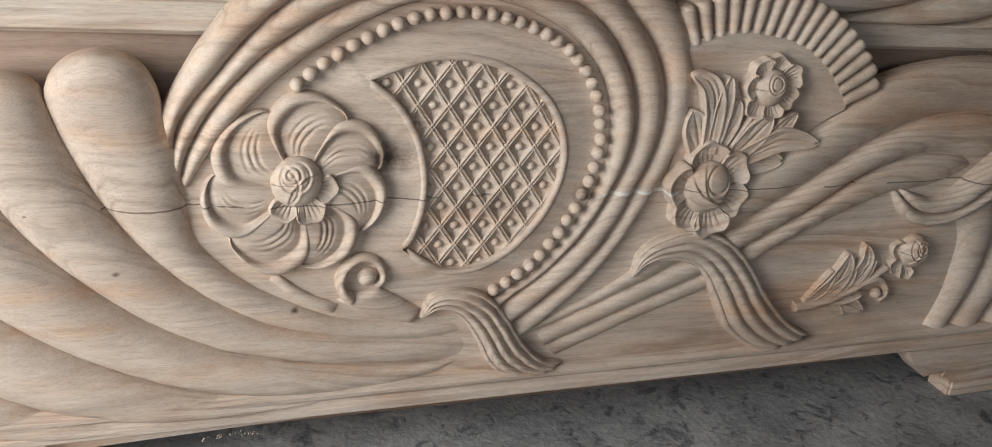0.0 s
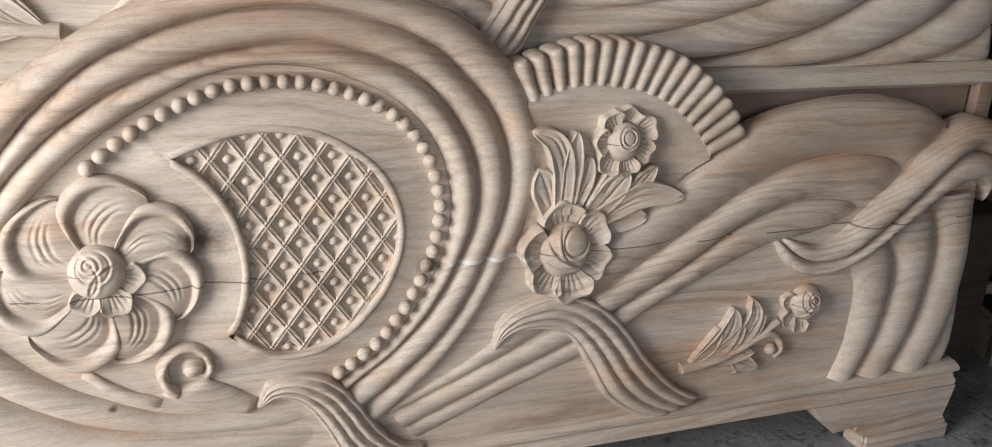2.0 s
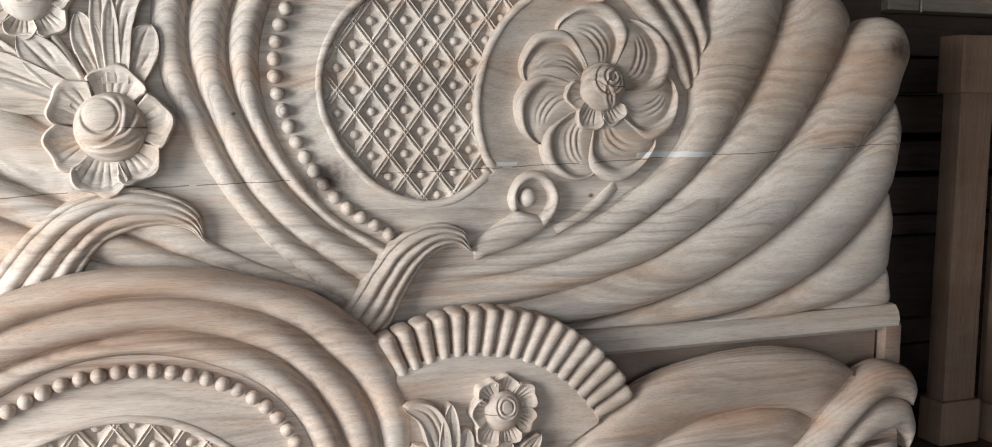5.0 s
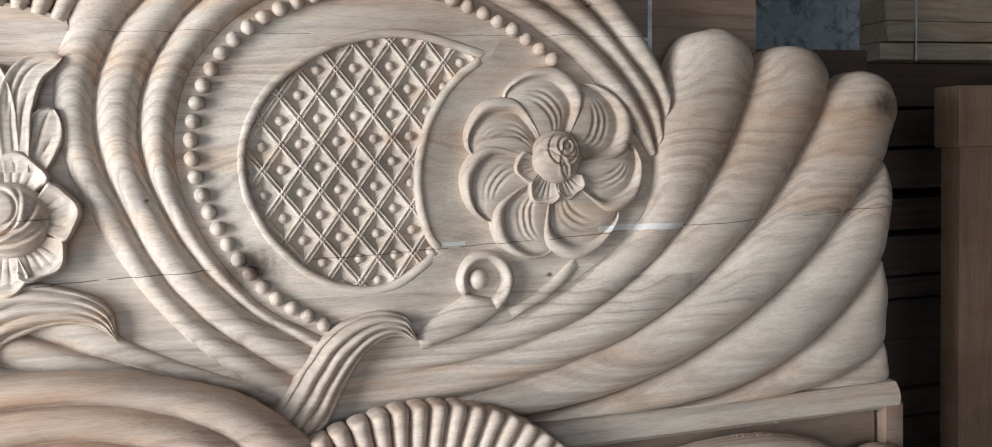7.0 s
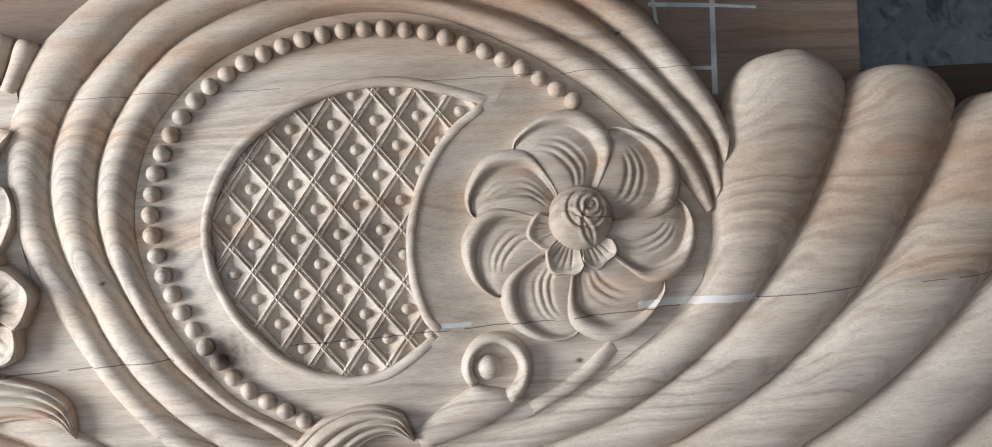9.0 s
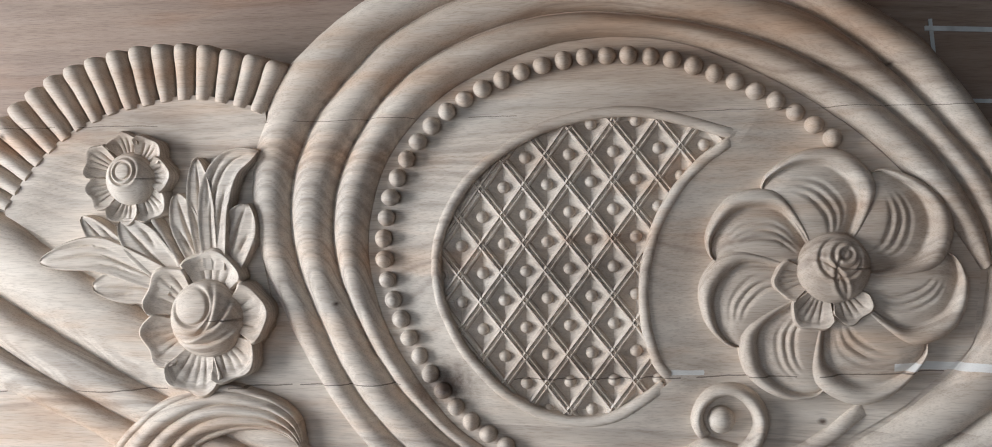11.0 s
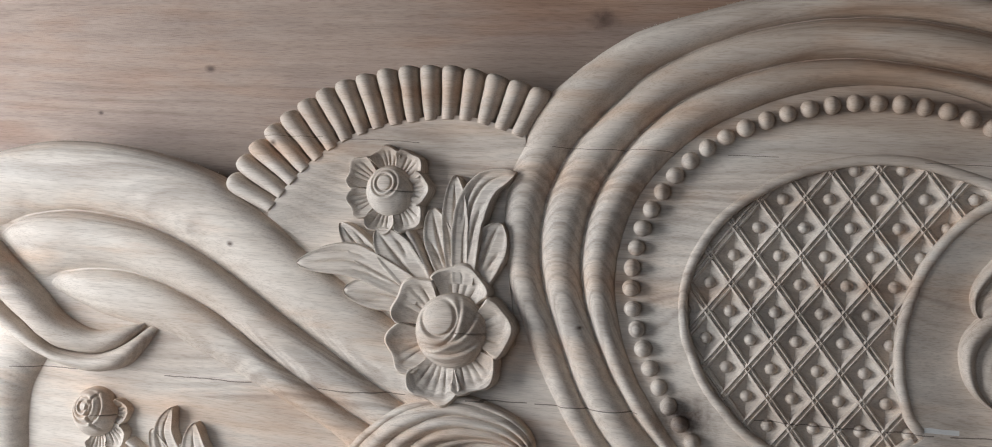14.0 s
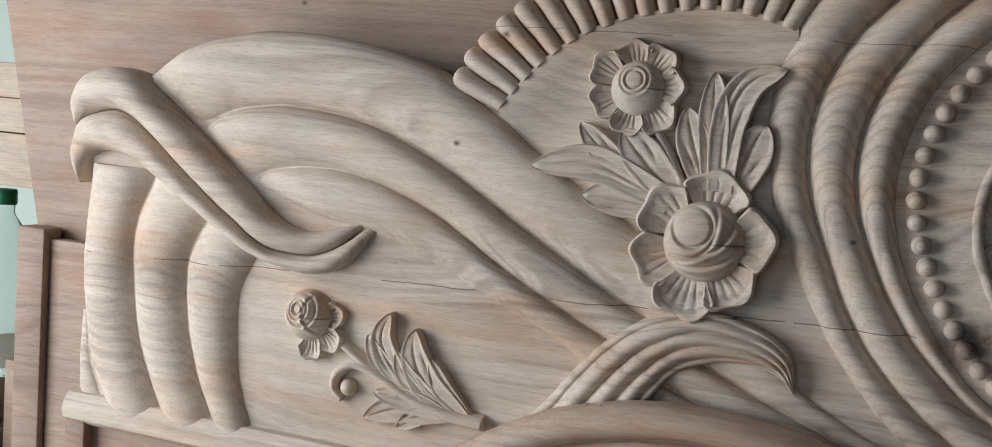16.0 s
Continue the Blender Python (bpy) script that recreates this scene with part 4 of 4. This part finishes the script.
slab("floor", (12, 12, 0.1), (0, 0, -0.05), FLOOR, "worn grey concrete workshop floor with dark specks", "floor")
slab("wall_back", (9.0, 0.15, 3.2), (0.5, 1.55, 1.6), PLASTER, "blue-grey plastered workshop wall", "wall")
# Added out of view, dark so that little light bounces back.
slab("unseen_wall_right", (0.15, 6.5, 3.2), (3.2, -1.7, 1.6), DARKWOOD, "unseen dark side wall added to cut bounced light", "wall")
# Unseen left side, these three pieces added to frame the side lamp.
slab("unseen_wall_left", (0.15, 1.75, 3.2), (-2.62, 0.62, 1.6), PLASTER, "unseen plastered side wall added beside the side lamp", "wall")
slab("unseen_wall_left_far", (0.15, 2.65, 3.2), (-2.62, -3.275, 1.6), PLASTER, "unseen plastered side wall added beyond the side lamp", "wall")
slab("unseen_lintel", (0.15, 1.695, 0.95), (-2.62, -1.1025, 2.68), PLASTER, "unseen plastered header added above the side lamp", "wall")
# Front wall and ceiling: also unseen, added dark to hold bounce down.
slab("unseen_wall_front", (3.6, 0.15, 3.2), (2.1, -4.6, 1.6), DARKWOOD, "unseen dark front wall added to cut bounced light", "wall")
slab("ceiling", (9.0, 7.0, 0.12), (0.0, -2.2, 3.2), DARKWOOD, "unseen dark overhead slab added to cut bounced light", "ceiling")
slab("pillar", (0.36, 0.30, 3.1), (1.03, 0.46, 1.55), PLASTER, "blue-grey plastered pillar beside the stored timber", "pillar")

# plain boards leaning behind the headboard
bm = box_bm((2.07, 0.024, 1.75), bevel=0.002)
for v in bm.verts:
    if v.co.x < 0:
        # the left end is sawn askew
        v.co.x -= 0.224 * (v.co.z + 0.876 - 0.96) + 0.019
plain_board = tagged(finish("plain_board", bm, PLANK, None), "wide brown planed timber board with a skew sawn end", "board")
plain_board.location = (-0.155, 0.150, 0.876)
marks = tagged(new("chalk_mark"), "white chalk lines drawn on the brown board", "chalk mark")
marks.location = (0.65, 0.137, 1.32)
for x0, z0, x1, z1, wd in ((-0.035, 0.04, 0.05, 0.035, 0.005), (-0.03, 0.05, -0.025, 0.005, 0.004), (0.045, 0.06, 0.042, -0.075, 0.006), (0.0, -0.04, 0.04, -0.042, 0.004), (0.042, 0.035, 0.10, 0.03, 0.004)):
    length = math.hypot(x1 - x0, z1 - z0)
    ob = finish("chalk_line", box_bm((length, 0.0012, wd), bevel=0, jitter=0.0006), CHALK, marks)
    ob.matrix_basis = pose((x0 + x1) / 2, 0, (z0 + z1) / 2, 0, -math.degrees(math.atan2(z1 - z0, x1 - x0)), 0)

side = empty("framed_board", (-1.126, 0.115, 0), "brown framed board with a raised end stile", "board")
finish("end_stile", box_bm((0.05, 0.036, 0.95), (-0.052, 0, 0.475), 0.003), PLANK, side)
finish("panel", box_bm((0.42, 0.020, 0.935), (0.185, 0.004, 0.4675), 0.002), PLANK, side)

# left: sawn planks on edge, a bottle, a pale sheet behind
for k, (z, h, ln) in enumerate(((1.166, 0.057, 0.36), (1.110, 0.056, 0.40), (1.039, 0.086, 0.38))):
    thing_box("sawn_plank", (ln, 0.30, h - 0.001), (-1.20 - ln / 2 + 0.02 * (k % 2), 0.33, z), SAWN, "brown sawn plank with rough end in a stack", "plank", bevel=0.004, group="planks stacked at the side", jitter=0.001)
thing_box("timber_block", (0.36, 0.26, 0.992), (-1.10, 0.35, 0.496), PLANK, "squared timber block under the plank stack", "timber", bevel=0.006)
thing_box("plastic_sheet", (1.3, 0.01, 2.3), (-1.85, 0.62, 1.15), SHEET, "pale green plastic sheet hung in daylight", "sheet", bevel=0)
for k in range(6):
    thing_box("pale_plank", (0.34, 0.40, 0.030), (-1.56 + 0.012 * (k % 3), 0.22 + 0.01 * (k % 2), 0.49 + 0.032 * k), SAWN, "pale thin plank in a low stack", "plank", bevel=0.003, group="thin planks in a low stack", jitter=0.002)
thing_box("timber_block", (0.30, 0.38, 0.473), (-1.56, 0.22, 0.2365), SAWN, "squared timber block under the thin planks", "timber", bevel=0.005)
thing_box("brown_offcut", (0.10, 0.03, 0.72), (-1.235, 0.175, 0.36), PLANK, "upright brown offcut beside the framed board", "timber", bevel=0.003)


def lathe(profile, seg=28):
    bm = bmesh.new()
    rings = [[bm.verts.new((r * math.cos(a), r * math.sin(a), z)) for a in np.linspace(0, 2 * math.pi, seg, endpoint=False)] for r, z in profile]
    for a, b in zip(rings, rings[1:]):
        for k in range(seg):
            bm.faces.new((a[k], a[(k + 1) % seg], b[(k + 1) % seg], b[k]))
    bm.faces.new(rings[0][::-1])
    bm.faces.new(rings[-1])
    return bm


clear = Nodes("clear_plastic", rough=0.08)
clear.p.inputs["Transmission Weight"].default_value = 0.9
clear.p.inputs["Base Color"].default_value = (0.86, 0.93, 0.92, 1)
clear.p.inputs["IOR"].default_value = 1.15
bottle = empty("water_bottle", (-1.378, 0.24, 0.667), "clear plastic water bottle with green cap", "bottle")
bottle.scale = (1.12, 1.12, 1.14)
finish("body", lathe([(0.034, 0), (0.038, 0.01), (0.038, 0.06), (0.035, 0.066), (0.038, 0.072), (0.038, 0.17), (0.036, 0.19), (0.024, 0.225), (0.014, 0.24), (0.014, 0.255)]), clear.mat, bottle)
finish("cap", lathe([(0.0165, 0.255), (0.0168, 0.258), (0.0168, 0.274), (0.0155, 0.277)]), GREEN, bottle, "green screw cap")

# right: squared posts with end blocks leaning side by side, dark stored timber behind
def post(x, y):
    ob = empty("squared_post", (x, y, 0.40), "squared brown post with blocks at both ends", "post", "posts with end blocks")
    finish("shaft", box_bm((0.080, 0.046, 0.62), (0.040, 0.023, 0.395), 0.003), POST_WOOD, ob)
    for z, h in ((0.045, 0.09), (0.755, 0.11)):
        finish("end_block", box_bm((0.100, 0.062, h), (0.040, 0.023, z), 0.005), POST_WOOD, ob)
    return ob


first_post = post(1.328, 0.19)
copy_thing(first_post, pose(1.452, 0.18, 0.385))
copy_thing(first_post, pose(1.576, 0.185, 0.395))
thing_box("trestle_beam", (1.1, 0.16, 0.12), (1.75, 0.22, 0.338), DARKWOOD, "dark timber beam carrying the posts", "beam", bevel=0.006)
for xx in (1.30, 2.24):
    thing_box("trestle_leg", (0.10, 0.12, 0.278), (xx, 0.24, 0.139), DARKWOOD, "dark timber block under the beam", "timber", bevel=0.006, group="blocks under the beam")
rng = random.Random(7)
z = 0.0
while z < 1.22:
    h = rng.uniform(0.05, 0.11)
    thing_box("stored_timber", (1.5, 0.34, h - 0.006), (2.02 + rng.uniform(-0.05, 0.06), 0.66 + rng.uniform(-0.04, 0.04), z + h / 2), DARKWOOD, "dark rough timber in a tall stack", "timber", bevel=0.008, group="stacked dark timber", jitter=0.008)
    z += h
for k in range(5):
    thing_box("sawn_board", (1.2, 0.28, 0.038), (2.0 + rng.uniform(-0.012, 0.012), 0.62 + rng.uniform(-0.01, 0.01), z + 0.021 + 0.041 * k), SAWN, "pale sawn board tied in a bundle on dark timber", "board", bevel=0.003, group="sawn boards in a bundle", jitter=0.002)
string = tagged(finish("string", lathe([(0.0022, 0), (0.0024, 0.1), (0.0022, 0.205)], 8), CHALK, None), "pale string tied round the board bundle", "string")
string.location = (1.475, 0.468, z)
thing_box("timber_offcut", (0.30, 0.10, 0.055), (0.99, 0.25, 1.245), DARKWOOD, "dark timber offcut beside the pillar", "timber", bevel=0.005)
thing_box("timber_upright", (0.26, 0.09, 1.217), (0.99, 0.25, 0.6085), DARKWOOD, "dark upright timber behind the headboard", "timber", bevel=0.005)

# low wooden tray on the floor with dark contents and a scrap of sacking
tray = empty("wooden_tray", (1.745, 0.213, 0.0), "low wooden tray holding dark shavings", "tray")
tray.rotation_euler.z = radians(-18.5)
for sx, sy, cx, cy in ((0.6, 0.022, 0, -0.12), (0.6, 0.022, 0, 0.12), (0.022, 0.218, -0.289, 0), (0.022, 0.218, 0.289, 0)):
    finish("side", box_bm((sx, sy, 0.10), (cx, cy, 0.05), 0.003), SAWN, tray)
finish("filling", box_bm((0.554, 0.216, 0.07), (0, 0, 0.04), 0.004, 0.003), plain("black_dust", (0.02, 0.024, 0.028), 0.9, scale=90), tray, "dark shavings")
scrap = bmesh.new()
bmesh.ops.create_grid(scrap, x_segments=14, y_segments=10, size=0.5)
for v in scrap.verts:
    v.co = Vector((v.co.x * 0.15 * (1 + 0.2 * noise.noise((v.co.y * 5, 1, 2))), v.co.y * 0.09, 0.006 + 0.008 * noise.noise((v.co.x * 4, v.co.y * 4, 3))))
ext = bmesh.ops.extrude_face_region(scrap, geom=scrap.faces[:])
for v in ext["geom"]:
    if isinstance(v, bmesh.types.BMVert):
        v.co.z -= 0.002
rag = tagged(finish("sacking_scrap", scrap, plain("jute", (0.20, 0.17, 0.12), 0.95, scale=200), None), "frayed scrap of brown sacking on the tray", "cloth")
rag.matrix_world = pose(1.60, 0.25, 0.078, 0, 0, 5)
